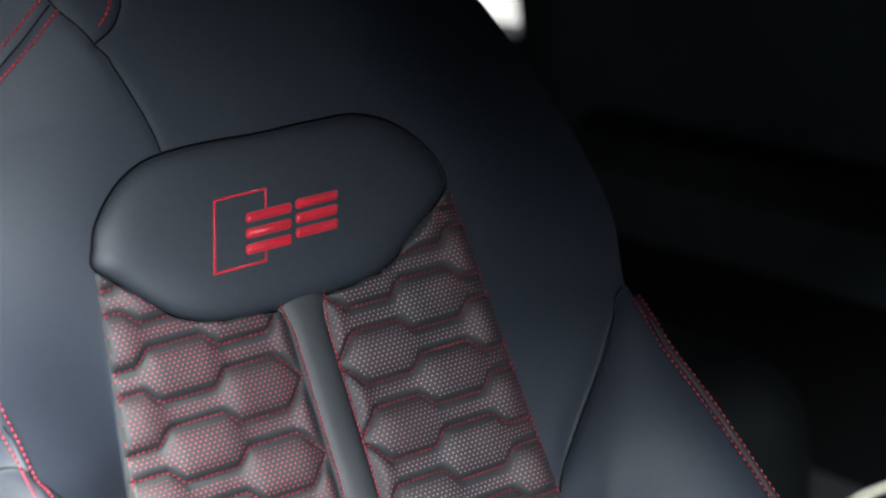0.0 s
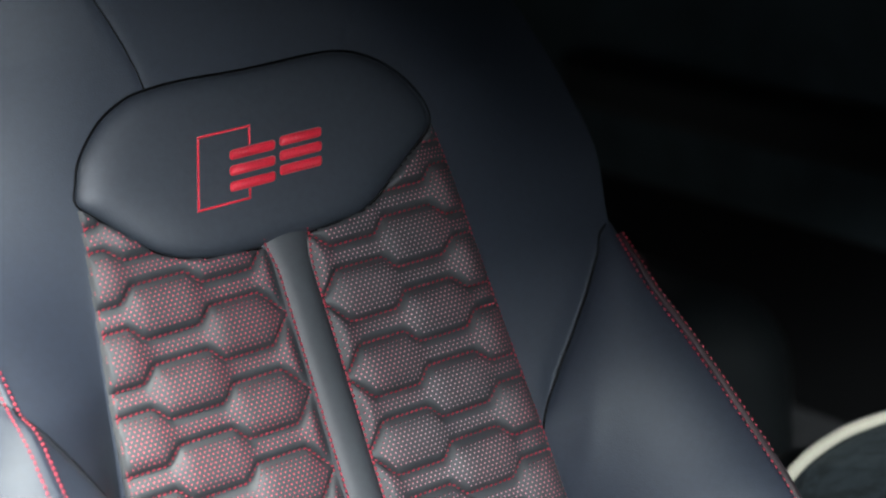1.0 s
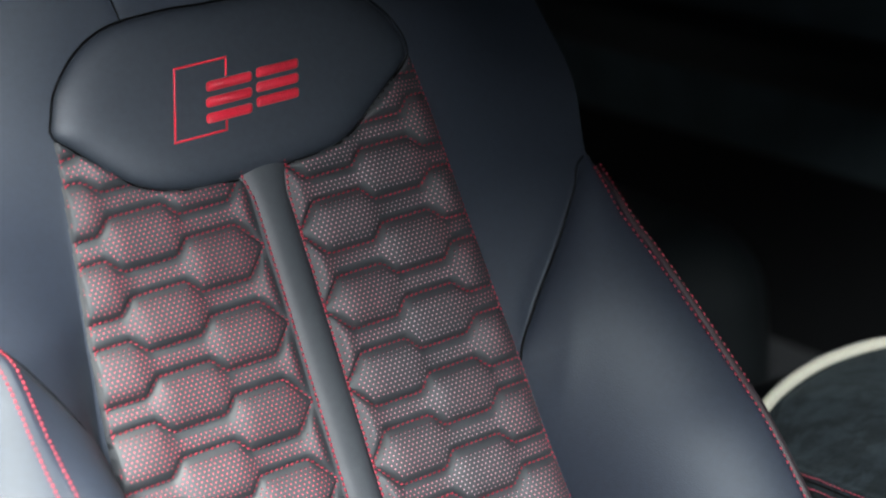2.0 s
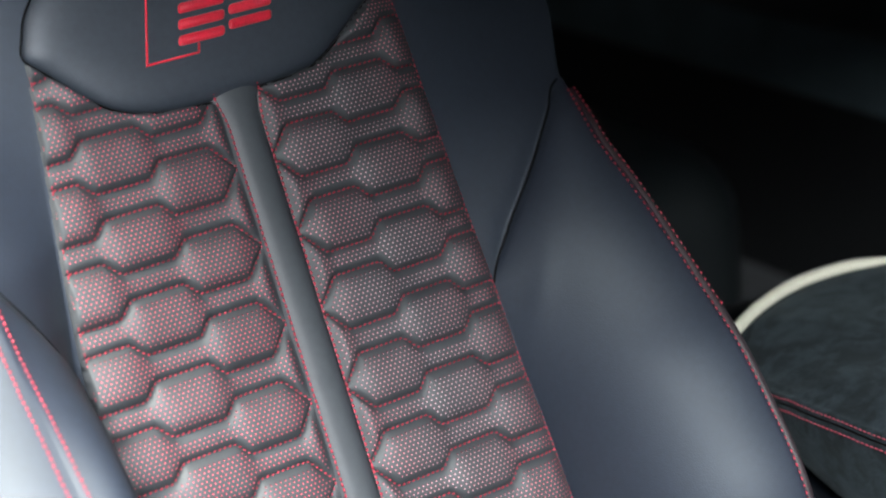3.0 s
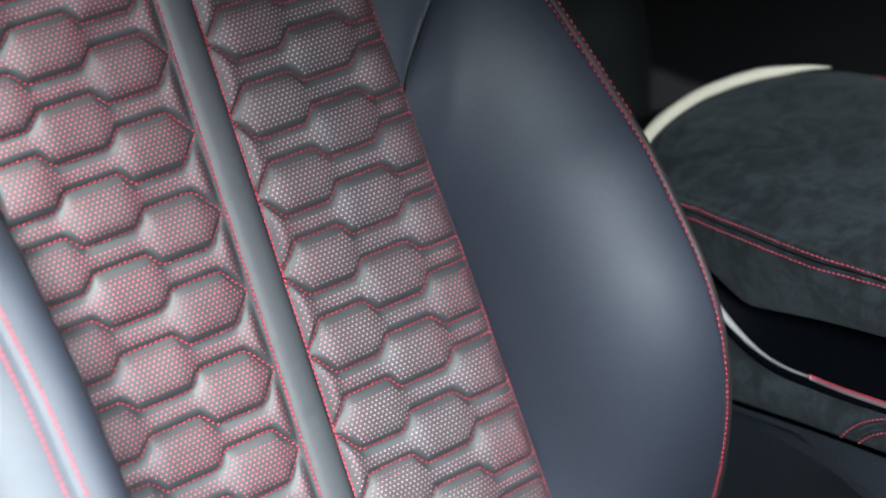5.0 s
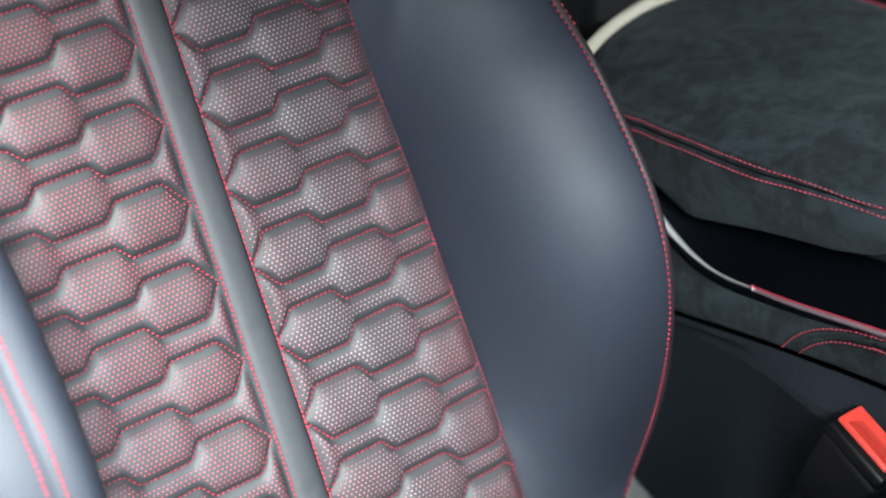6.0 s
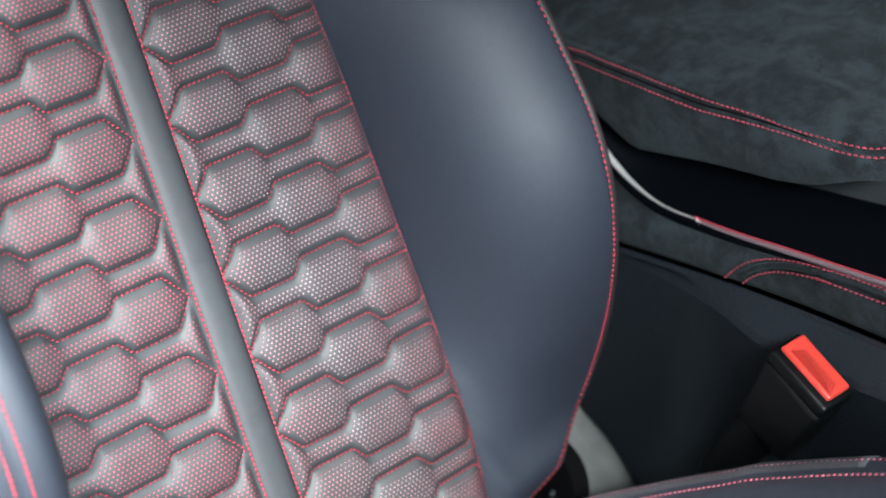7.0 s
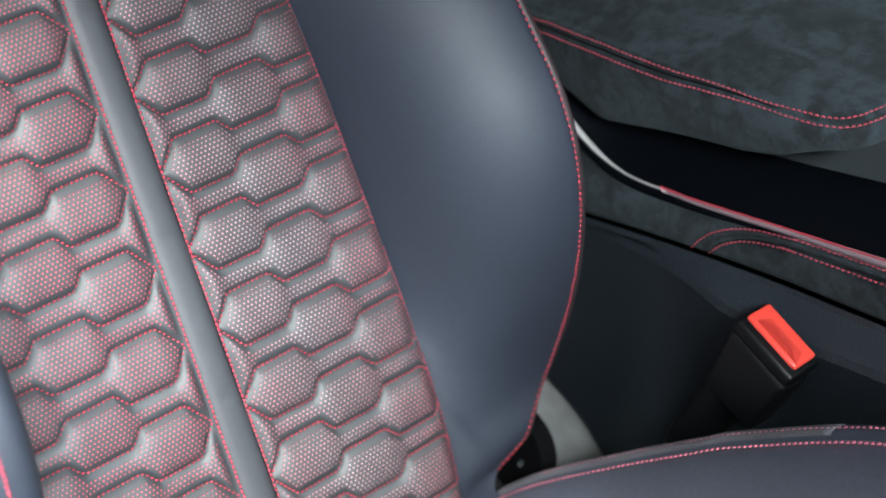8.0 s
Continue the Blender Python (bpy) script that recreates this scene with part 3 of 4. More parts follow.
def wave(x):
    x = np.asarray(x, float)
    return np.where(x < 0.008, np.interp(x, WAVE_X, WAVE_P), np.interp(x, FINE_X, FINE_P))


kern = np.hanning(45)
FINE_W = np.convolve(wave(np.clip(FINE_X, 0.006, 1)), kern / kern.sum(), mode="same")


def insert_surface(side, x, tpos):
    """x from the strip's seam outwards, tpos along the backrest in pattern periods."""
    v = spline(TIPS, tpos)
    u = x if side > 0 else 2 * MID - x
    return u, v


def insert_w(side, x, u, v, sort_a, t):
    """How far the quilting stands out: a swelling between two sewn lines, t from -1 to 1 across it."""
    soft = np.interp(x, FINE_X, FINE_W)
    half = np.where(sort_a, soft, 0.5 - soft)
    h = np.interp(half, [0.153, 0.347], [0.0034, 0.0068])
    body = (1 - np.abs(t) ** (np.interp(half, [0.153, 0.347], [2.8, 4.4]) * np.where(np.asarray(t) < 0, 1.0, 0.66))) ** 0.9
    xb = spline(BASES[side], v) - 0.0117
    rim = np.clip((x - (xb - 0.014)) / 0.014, 0, 1)
    if side < 0:                                # at the door the swellings run on to the seam
        rim = 0.55 * np.clip((x - (xb - 0.024)) / 0.024, 0, 1) ** 1.2
    inner = 1 - 0.82 * np.exp(-(x / 0.0045) ** 2)
    tuck = np.clip((panel_ratio(u, v) - 0.985) / 0.05, 0, 1)
    tuck = tuck * tuck * (3 - 2 * tuck)
    dip = 0.0045 * (1 - tuck)
    bow = 0.0009 * np.sin(v * 61.0 + x * 40) * np.sin(x * 55 + 0.6)
    return 0.0006 - 0.0024 * rim ** 2 + h * body * inner * (1 - rim ** 2) * tuck - dip + bow * (1 - rim)


def build_insert(side):
    xs = np.unique(np.concatenate([np.arange(0, 0.1365, 0.00155), [0.014, 0.0455, 0.053, 0.0865, 0.095]]))
    n_across = 17
    T = np.sin(np.linspace(-1, 1, n_across) * math.pi / 2)
    pads, chan, rows = [], [], []
    for k in range(-11, 3):
        for sort_a in (True, False):
            lo, hi = (k - wave(xs), k + wave(xs)) if sort_a else (k + wave(xs), k + 1 - wave(xs))
            tt = lo[:, None] + (hi - lo)[:, None] * (T[None, :] + 1) / 2
            XX = np.repeat(xs[:, None], n_across, axis=1)
            u, v = insert_surface(side, XX, tt)
            XX = np.minimum(XX, spline(BASES[side], v) - 0.0117)
            u, v = insert_surface(side, XX, tt)
            if v.max() < -0.485 or v.min() > 0.17:
                continue
            w = insert_w(side, XX, u, v, sort_a, T[None, :])
            if side < 0:
                w = np.where(xs[:, None] > spline(BASES[side], v) - 0.0117, -0.007, w)
            drop_all = (xs[:, None] > spline(BASES[side], v) - 0.0117 + 0.004) | (panel_ratio(u, v) < 0.95) | (v > 0.166)
            P = on_seat(u, v, w)
            cuts = [0, 0.0493, 0.0908, 0.2]
            for c in range(3):
                sel = np.nonzero((xs >= cuts[c] - 0.0008) & (xs <= cuts[c + 1] + 0.0008))[0]
                if len(sel) < 2:
                    continue
                drop = drop_all[sel].reshape(-1)
                faces = [f for f in grid_faces(len(sel), n_across) if not all(drop[i] for i in f)]
                if not faces:
                    continue
                faces = faces if side < 0 else [f[::-1] for f in faces]
                ((pads if sort_a == (c != 1) else chan)).append((P[sel].reshape(-1, 3), faces))
            keep = (xs <= spline(BASES[side], v[:, 0]) - 0.0117 - 0.001) & (panel_ratio(u[:, 0], v[:, 0]) > 1.0) & (v[:, 0] < 0.157)
            if keep.sum() > 3:
                rows.append((P[keep, 0] + AW * 0.0006, np.tile(AW, (keep.sum(), 1))))
    return pads, chan, rows


def build_dots(side):
    out, pits = [], []
    pitch_x, pitch_t = 0.00305, 0.0530
    row = 0
    for t in np.arange(-11.5, 3.0, pitch_t):
        row += 1
        x = np.arange(0.0035 + (pitch_x / 2 if row % 2 else 0), 0.140, pitch_x)
        x = x + np.random.uniform(-0.00012, 0.00012, x.shape)
        k = np.floor(t + 0.5)
        wv = wave(x)
        d = t - k
        sort_a = np.abs(d) < wv
        half = np.where(sort_a, wv, 0.5 - wv)

        def across(tp):
            dd = tp - k
            return np.where(sort_a, dd / wv.clip(1e-6), (np.abs(dd) - 0.5) / (0.5 - wv))
        tt = across(t).clip(-1, 1)
        u, v = insert_surface(side, x, np.full(x.shape, t))
        gap = half * (1 - np.abs(tt)) * 0.049
        ok = (gap > 0.0037) & (x < spline(BASES[side], v) - 0.0117 - 0.0025) & (v > -0.47) & (panel_ratio(u, v) > 1.03) & (v < 0.158)
        for rise in (0.007, 0.04925, 0.09075):       # clear of the slanted sewn risers
            ok &= ~((np.abs(x - rise) < 0.0045) & (gap < 0.0046))
        w = insert_w(side, x, u, v, sort_a, tt)
        w2 = insert_w(side, x, u, v, sort_a, across(t + 0.01).clip(-1, 1))
        w3 = insert_w(side, x + 0.0006, u, v, sort_a, tt)
        slope, slope_x = (w2 - w) / (0.01 * 0.049), side * (w3 - w) / 0.0006
        for i in np.nonzero(ok)[0]:
            sv, sx = float(np.clip(slope[i], -1, 1)), float(np.clip(slope_x[i], -1, 1))
            c = on_seat(u[i], v[i], w[i] + 0.00012)
            av, au = AV + AW * sv, AU + AW * sx
            border = [c + 0.00047 * (au * math.cos(b) + av * 1.2 * math.sin(b)) for b in np.arange(6) * math.pi / 3]
            out.append((np.array([*border, c + AW * 0.00025]), [(q, (q + 1) % 6, 6) for q in range(6)]))
            # dark red disc set to one side paints the shade in the hole
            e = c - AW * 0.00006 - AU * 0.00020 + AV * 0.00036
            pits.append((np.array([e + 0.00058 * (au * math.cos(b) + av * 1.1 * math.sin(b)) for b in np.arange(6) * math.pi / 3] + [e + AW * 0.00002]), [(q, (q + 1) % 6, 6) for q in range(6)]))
    return out, pits


for side, name in ((1, "right"), (-1, "left")):
    pads, chan, rows = build_insert(side)
    for v, f in pads:
        part_mesh("quilted_pad", mesh_from("quilted_pad", local(seat, v), f, QUILT), seat)
    for v, f in chan:
        part_mesh("quilted_channel", mesh_from("quilted_channel", local(seat, v), f, QUILT), seat)
    sewn = []
    for line, n in rows:
        sewn += beads(line, n, pitch=0.0033, fill=0.55, radius=0.00062, slant=0.35)
    ev = np.linspace(-0.44, 0.15, 200)
    eb = spline(BASES[side], ev) - 0.0117 - 0.0010
    eu = eb if side > 0 else 2 * MID - eb
    sewn += beads(on_seat(eu, ev, -0.0012 if side > 0 else 0.0012), np.tile(AW - AU * 0.5 * side, (200, 1)), pitch=0.0036, fill=0.7, radius=0.00055)
    v, f = joined(sewn)
    part_mesh("insert_stitching", mesh_from("insert_stitching", local(seat, v), f, THREAD), seat, "red quilting stitches", "stuff")
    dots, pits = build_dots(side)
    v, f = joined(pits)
    part_mesh("perforation_pit_shade", mesh_from("perforation_pit_shade", local(seat, v), f, PIT), seat, "dark discs, the painted shade inside the perforation holes", "stuff")
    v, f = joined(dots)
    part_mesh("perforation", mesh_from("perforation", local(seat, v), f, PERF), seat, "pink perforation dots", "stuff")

# the plain strip between the two inserts, with a seam of stitches on both sides
tv = np.linspace(-0.48, 0.115, 240)
across = np.linspace(-1, 1, 25)
su = MID + across[None, :] * 0.0117 + 0 * tv[:, None]
flare = np.exp(-((0.112 - tv) / 0.012) ** 2)[:, None]
su = su + across[None, :] * 0.004 * flare
sw = 0.0006 + 0.0042 * (1 - np.abs(across[None, :]) ** 2.6) ** 0.75 + 0 * tv[:, None]
crease = sum(0.0007 * np.exp(-((tv - c) / 0.002) ** 2) for c in (-0.205, -0.066, -0.31))
sw = sw - crease[:, None] * np.exp(-(across[None, :] - 0.2) ** 2 * 3)
sp = on_seat(su, tv[:, None], sw)
part_mesh("centre_strip", mesh_from("centre_strip", local(seat, sp.reshape(-1, 3)), grid_faces(len(tv), 25), STRIP_LEATHER), seat, "plain dark leather strip")
sewn = []
for j, way in ((2, -1), (-2, 1)):
    n = np.tile(AW + AU * 0.4 * way, (len(tv), 1))
    sewn += beads(sp[:, j] + AW * 0.0008 + AU * 0.0004 * way, n, pitch=0.0034, fill=0.74, radius=0.00074, lift=0.0010)
v, f = joined(sewn)
part_mesh("strip_stitching", mesh_from("strip_stitching", local(seat, v), f, THREAD), seat, "red stitches beside the strip", "stuff")

# ---------------------------------------------------------------- emblem panel
verts, levels = [], np.array([0.0, 0.12, 0.25, 0.4, 0.55, 0.68, 0.78, 0.86, 0.92, 0.955, 0.98, 0.995, 1.0, 1.0])
panel_w = lambda r: 0.0085 * (1 - r ** 10) ** 0.55 - 0.0005
for i, r in enumerate(levels):
    q = centre + (ring - centre) * r
    w = panel_w(r) if i < len(levels) - 1 else -0.008
    verts.append(on_seat(q[:, 0], q[:, 1], w))
emblem_panel = part_mesh("emblem_panel", mesh_from("emblem_panel", local(seat, np.vstack(verts)), [f[::-1] for f in grid_faces(len(levels), len(ring), True)], SMOOTH_LEATHER), seat, "smooth dark leather emblem panel")


v, f = tube(on_seat(*(centre + (np.vstack([ring, ring[:2]]) - centre) * 1.012).T, 0.0010), 0.0006, 6, normal=AW)
part_mesh("panel_crease", mesh_from("panel_crease", local(seat, v), f, HIDDEN), emblem_panel, "dark crease round the emblem panel")


def panel_height(u, v):
    """How far the emblem panel stands out at a place well inside its border."""
    return float(panel_w(min(0.99, float(panel_ratio(u, v)))))


def raised(outline, spine, name, label, thick=0.0009):
    """A padded, embroidered patch with the given border on the emblem panel, domed towards its spine."""
    corners = np.array(outline) / 1000
    a, b = np.array(spine) / 1000
    pts = even(np.vstack([corners, corners[:1]]), 61)[:-1]
    t = np.clip((pts - a) @ (b - a) / ((b - a) @ (b - a)), 0, 1)
    inward = a + t[:, None] * (b - a) - pts
    verts = []
    for d, h in ((0.0, -0.3), (0.0, 0.35), (0.3, 0.8), (0.7, 1.0)):
        q = pts + inward * d
        verts.append(np.array([on_seat(x, y, panel_height(x, y) + thick * h) for x, y in q]))
    v, f = np.vstack(verts), grid_faces(4, 60, True) + [tuple(180 + k for k in range(60))]
    f = f if np.sum(np.cross(np.roll(pts, -1, axis=0) - pts, inward)) > 0 else [q[::-1] for q in f]
    return part_mesh(name, mesh_from(name, local(seat, v), f, SATIN), emblem_panel, label)


def slanted(u0, u1, v0, v1, lean=0.31):
    """A bar between two heights, leaning like the emblem."""
    k = lambda v: (v - 139) * lean
    return [(u0 + k(v0), v0), (u1 + k(v0), v0), (u1 + k(v1), v1), (u0 + k(v1), v1)]


def spine_of(quad):
    """The middle line of a bar, held back from its ends by half its thickness."""
    quad = np.array(quad)
    pairs = [((quad[0] + quad[3]) / 2, (quad[1] + quad[2]) / 2), ((quad[0] + quad[1]) / 2, (quad[3] + quad[2]) / 2)]
    a, b = max(pairs, key=lambda p: np.linalg.norm(p[1] - p[0]))
    other = min(pairs, key=lambda p: np.linalg.norm(p[1] - p[0]))
    back = (b - a) / np.linalg.norm(b - a) * np.linalg.norm(other[1] - other[0]) / 2
    return a + back, b - back


# open frame of the emblem, then two stacks of plain leaning bars
for u0, u1, v0, v1 in ((-60.8, -26.6, 137.2, 138.7), (-60.8, -26.6, 178.0, 179.5), (-60.8, -59.3, 138.8, 177.9),
                       (-28.1, -26.6, 138.8, 143.4), (-28.1, -26.6, 168.0, 177.9)):
    bar = slanted(u0, u1, v0, v1)
    raised(bar, spine_of(bar), "emblem_frame_bar", "red embroidered bar")
for u0, u1, v0, v1 in ((-40.2, -10.5, 143.8, 167.5), (-7.8, 20.3, 146.0, 168.5)):
    for low in np.linspace(v0, v1 - 5.8, 3):
        quad = np.array(slanted(u0, u1, low, low + 5.8))
        border = []
        for k in range(4):                      # rounded corners
            p, q, r = quad[k - 1], quad[k], quad[(k + 1) % 4]
            a, b = q + (p - q) / np.linalg.norm(p - q) * 2.2, q + (r - q) / np.linalg.norm(r - q) * 2.2
            border += [tuple(a * (1 - t) ** 2 + 2 * q * t * (1 - t) + b * t * t) for t in np.linspace(0, 1, 5)]
        raised(border, spine_of(quad), "emblem_bar", "padded red embroidered bar", 0.0017)


def loft(rows, closed=False):
    """A skin through rows of points."""
    rows = np.asarray(rows, float)
    return rows.reshape(-1, 3), grid_faces(rows.shape[0], rows.shape[1], closed)


def bezier(p0, p1, p2, p3, n):
    s = np.linspace(0, 1, n)[:, None]
    return np.array(p0) * (1 - s) ** 3 + 3 * np.array(p1) * s * (1 - s) ** 2 + 3 * np.array(p2) * s * s * (1 - s) + np.array(p3) * s ** 3


RIM = catmull([(0.150, -0.140, 0.155), (0.170, -0.190, 0.2005), (0.190, -0.252, 0.2435), (0.199, -0.306, 0.2810), (0.2055, -0.340, 0.3030), (0.215, -0.435, 0.3560), (0.220, -0.52, 0.381), (0.222, -0.62, 0.385), (0.215, -0.68, 0.375)], 90)


def cushion_bolster(side):
    rows, seam = [], 0
    for p in RIM:
        x, y, z = p[0] - MID, p[1], p[2]
        inner = bezier((x - 0.115, y - 0.03, z - 0.095), (x - 0.085, y - 0.02, z - 0.045), (x - 0.035, y - 0.005, z + 0.004), (x, y, z), 26)
        outer = bezier((x, y, z), (x + 0.012, y + 0.005, z + 0.008), (x + 0.026, y + 0.004, z + 0.002), (x + 0.022, y + 0.01, z - 0.11), 24)[1:]
        rows.append(np.vstack([inner, outer]))
    rows = np.array(rows)
    run = np.cumsum(np.concatenate([np.zeros((len(rows), 1)), np.linalg.norm(np.diff(rows, axis=1), axis=2)], axis=1), axis=1)
    run -= run[:, 25:26]
    up = unit(np.cross(np.gradient(rows, axis=1), np.gradient(rows, axis=0)))
    up *= np.sign(up[..., 2:3] + 1e-9)
    up[:, 30:] = np.abs(up[:, 30:]) * np.array([1, 0, 0.3])
    rows = rows - up * (0.0022 * np.exp(-(run / 0.002) ** 2))[..., None]
    flip = np.array([side, 1, 1])
    world_rows = rows * flip + np.array([MID, 0, 0])
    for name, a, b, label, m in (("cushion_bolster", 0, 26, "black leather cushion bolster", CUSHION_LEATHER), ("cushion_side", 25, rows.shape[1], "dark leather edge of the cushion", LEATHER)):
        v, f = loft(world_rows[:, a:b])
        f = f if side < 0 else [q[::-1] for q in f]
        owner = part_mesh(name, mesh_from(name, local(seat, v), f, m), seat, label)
    # grey binding over the edge, which ends in a slanted cut
    tape = []
    for i in np.nonzero(RIM[:, 1] > -0.40)[0]:
        at = [np.interp(d, run[i], np.arange(rows.shape[1])) for d in np.linspace(0.0016, 0.0135, 9)]
        p = np.array([[np.interp(a, np.arange(rows.shape[1]), world_rows[i, :, k]) for k in range(3)] for a in at])
        n = np.array([[np.interp(a, np.arange(rows.shape[1]), up[i, :, k]) for k in range(3)] for a in at]) * flip
        lift = np.array([-0.0004, 0.0007, 0.0009, 0.0010, 0.0010, 0.0010, 0.0009, 0.0007, -0.0004])
        tape.append(p + unit(n) * lift[:, None])
    tape = np.array(tape)
    tape[-1] += np.linspace(0, 1, 9)[:, None] * (tape[-1] - tape[-2])
    end = tape[-1] - np.array([0, 0, 0.0012])
    v, f = loft(np.concatenate([tape, end[None]]))
    part_mesh("edge_binding", mesh_from("edge_binding", local(seat, v), f if side < 0 else [q[::-1] for q in f], BINDING), owner, "grey binding along the cushion edge")
    sewn = []
    for off in (-0.0065, 0.0058):
        line = np.array([[np.interp(off, run[i], world_rows[i, :, k]) for k in range(3)] for i in range(len(rows))])
        sewn += beads(line, np.tile([0.25 * side, -0.3, 0.92], (len(line), 1)), pitch=0.0044, fill=0.56, radius=0.00100 if off < 0 else 0.0007, lift=0.0005 if off < 0 else 0.0011)
    v, f = joined(sewn)
    part_mesh("cushion_stitching", mesh_from("cushion_stitching", local(seat, v), f, LIT_THREAD), owner, "red double stitching", "stuff")


cushion_bolster(1)
cushion_bolster(-1)
rows = []
for y, z in zip(np.linspace(-0.10, -0.70, 30), spline([(0.0, 0.13), (0.10, 0.15), (0.3, 0.22), (0.5, 0.275), (0.60, 0.27)], np.linspace(0, 0.60, 30))):
    xs = np.linspace(-0.15, 0.15, 31)
    rows.append(np.stack([MID + xs, np.full(31, y), z + 0.012 * np.cos(xs * 9) - 0.01], axis=1))
v, f = loft(rows)
part_mesh("cushion_centre", mesh_from("cushion_centre", local(seat, v), [q[::-1] for q in f], QUILT), seat, "dark leather cushion middle")
part("cushion_base", box_bm((0.40, 0.52, 0.06), 0.02), SMOOTH, seat, "black plastic seat base", Matrix.Translation(local(seat, (MID, -0.42, 0.10))))
for sx in (-1, 1):
    part("seat_rail", box_bm((0.035, 0.60, 0.075), 0.006), SMOOTH, seat, "black steel seat rail", Matrix.Translation(local(seat, (MID + sx * 0.16, -0.40, 0.0555))))
# back shell closes the backrest from behind
rows = []
for v0 in np.linspace(-0.49, 0.40, 24):
    xs = np.linspace(-0.247, 0.247, 29)
    wc = float(spline(CREST_W, v0))
    dep = -0.10 - 0.02 * np.cos(xs * 6.0) + min(wc, 0.02)
    rows.append(on_seat(MID + xs, np.full(29, v0), dep))
v, f = loft(rows)
part_mesh("back_shell", mesh_from("back_shell", local(seat, v), [q[::-1] for q in f], SMOOTH), seat, "black plastic seat back shell")
rows = []
for q in np.linspace(0, 1, 9):
    xs = np.linspace(-0.247, 0.247, 29)
    rows.append(on_seat(MID + xs, 0.40 + 0.02 * math.sin(q * math.pi), -0.072 - 0.05 * q - 0.002 * np.cos(xs * 6)))
v, f = loft(rows)
part_mesh("back_top", mesh_from("back_top", local(seat, v), f, LEATHER), seat, "dark leather top edge")


def disc_part(name, at, axis, radius, thick, material, label, owner, sides=28):
    bm = bmesh.new()
    bmesh.ops.create_cone(bm, cap_ends=True, segments=sides, radius1=radius, radius2=radius * 0.94, depth=thick)
    turn = Vector(axis).to_track_quat("Z", "Y").to_matrix().to_4x4()
    bm.transform(Matrix.Translation(local(seat, at)) @ turn)
    return part(name, bm, material, owner, label)


recliner = disc_part("recliner_cover", (0.2140, -0.1270, 0.1680), (1, 0, -0.15), 0.032, 0.016, HIDDEN, "round black recliner cover", seat)
disc_part("recliner_bolt", (0.1923, -0.1522, 0.1817), (-1, -0.8, 0.3), 0.0018, 0.004, TRAY, "small steel bolt", recliner)
v, f = tube(np.linspace((0.2181, -0.1321, 0.1940), (0.2231, -0.1414, 0.1893), 6), 0.0006, 6, normal=(1, 0, 0))
part_mesh("recliner_spring", mesh_from("recliner_spring", local(seat, v), f, TRAY), recliner, "thin grey metal spring")
v, f = tube(np.linspace((0.2143, -0.1346, 0.1885), (0.2189, -0.1439, 0.1836), 6), 0.0006, 6, normal=(1, 0, 0))
part_mesh("recliner_spring", mesh_from("recliner_spring", local(seat, v), f, TRAY), recliner, "thin grey metal spring")

# ---------------------------------------------------------------- centre console
console = thing("centre_console", (0.40, -0.35, 0.02), "black centre console with suede panel and red trim line", "console")
ys = np.linspace(0.10, -0.95, 120)
along = -ys
SEAM_Z = spline([(-0.10, 0.285), (0.0, 0.312), (0.129, 0.337), (0.216, 0.353), (0.287, 0.364), (0.381, 0.3745), (0.6, 0.40), (0.95, 0.44)], along)
STRIP_Z = spline([(-0.10, 0.50), (-0.03, 0.485), (0.03, 0.462), (0.08, 0.431), (0.114, 0.4055), (0.138, 0.3925), (0.164, 0.386), (0.204, 0.3885), (0.298, 0.403), (0.377, 0.4155), (0.6, 0.452), (0.95, 0.50)], along)
CREASE_X = spline([(-0.10, 0.279), (0.19, 0.2785), (0.23, 0.272), (0.27, 0.263), (0.40, 0.2615), (0.95, 0.259)], along)
LOW_Z = spline([(-0.10, 0.19), (0.06, 0.172), (0.081, 0.160), (0.107, 0.148), (0.130, 0.129), (0.15, 0.10), (0.19, 0.03), (0.25, 0.022), (0.95, 0.022)], along)
rows = []
for i, y in enumerate(ys):
    zc = SEAM_Z[i] - 0.003
    drop = 0.010 + 0.5 * (0.279 - CREASE_X[i])
    top = [(0.2795, y, zc), (0.2785, y, zc - 0.004), (CREASE_X[i] + 0.002, y, zc - drop), (CREASE_X[i], y, zc - drop - 0.006)]
    lean = 0.004 + 0.085 * float(np.clip((-y - 0.19) / 0.12, 0, 1))
    low = [(CREASE_X[i] + lean * q, y, (zc - drop - 0.006) * (1 - q) + LOW_Z[i] * q) for q in np.linspace(0.1, 1, 8)]
    back = [(0.296 + lean, y, LOW_Z[i])]
    rows.append(top + low + back)
v, f = loft(rows)
me = mesh_from("side_panel", local(console, v), f, PLASTIC)
me.set_sharp_from_angle(angle=radians(18))
part_mesh("side_panel", me, console, "grained black plastic side panel")
rows = []
for i, y in enumerate(ys):
    z0, z1 = SEAM_Z[i] + 0.001, STRIP_Z[i] - 0.006
    rows.append([(0.288, y, z0 - 0.002)] + [(0.2795 + 0.004 * q - 0.0045 * math.sin(math.pi * q) ** 0.6, y, z0 + (z1 - z0) * q) for q in np.linspace(0, 1, 12)] + [(0.29, y, z1 + 0.002)])
v, f = loft(rows)
suede_panel = part_mesh("suede_panel", mesh_from("suede_panel", local(console, v), [q[::-1] for q in f], SUEDE), console, "dark suede console panel with curved red stitching")
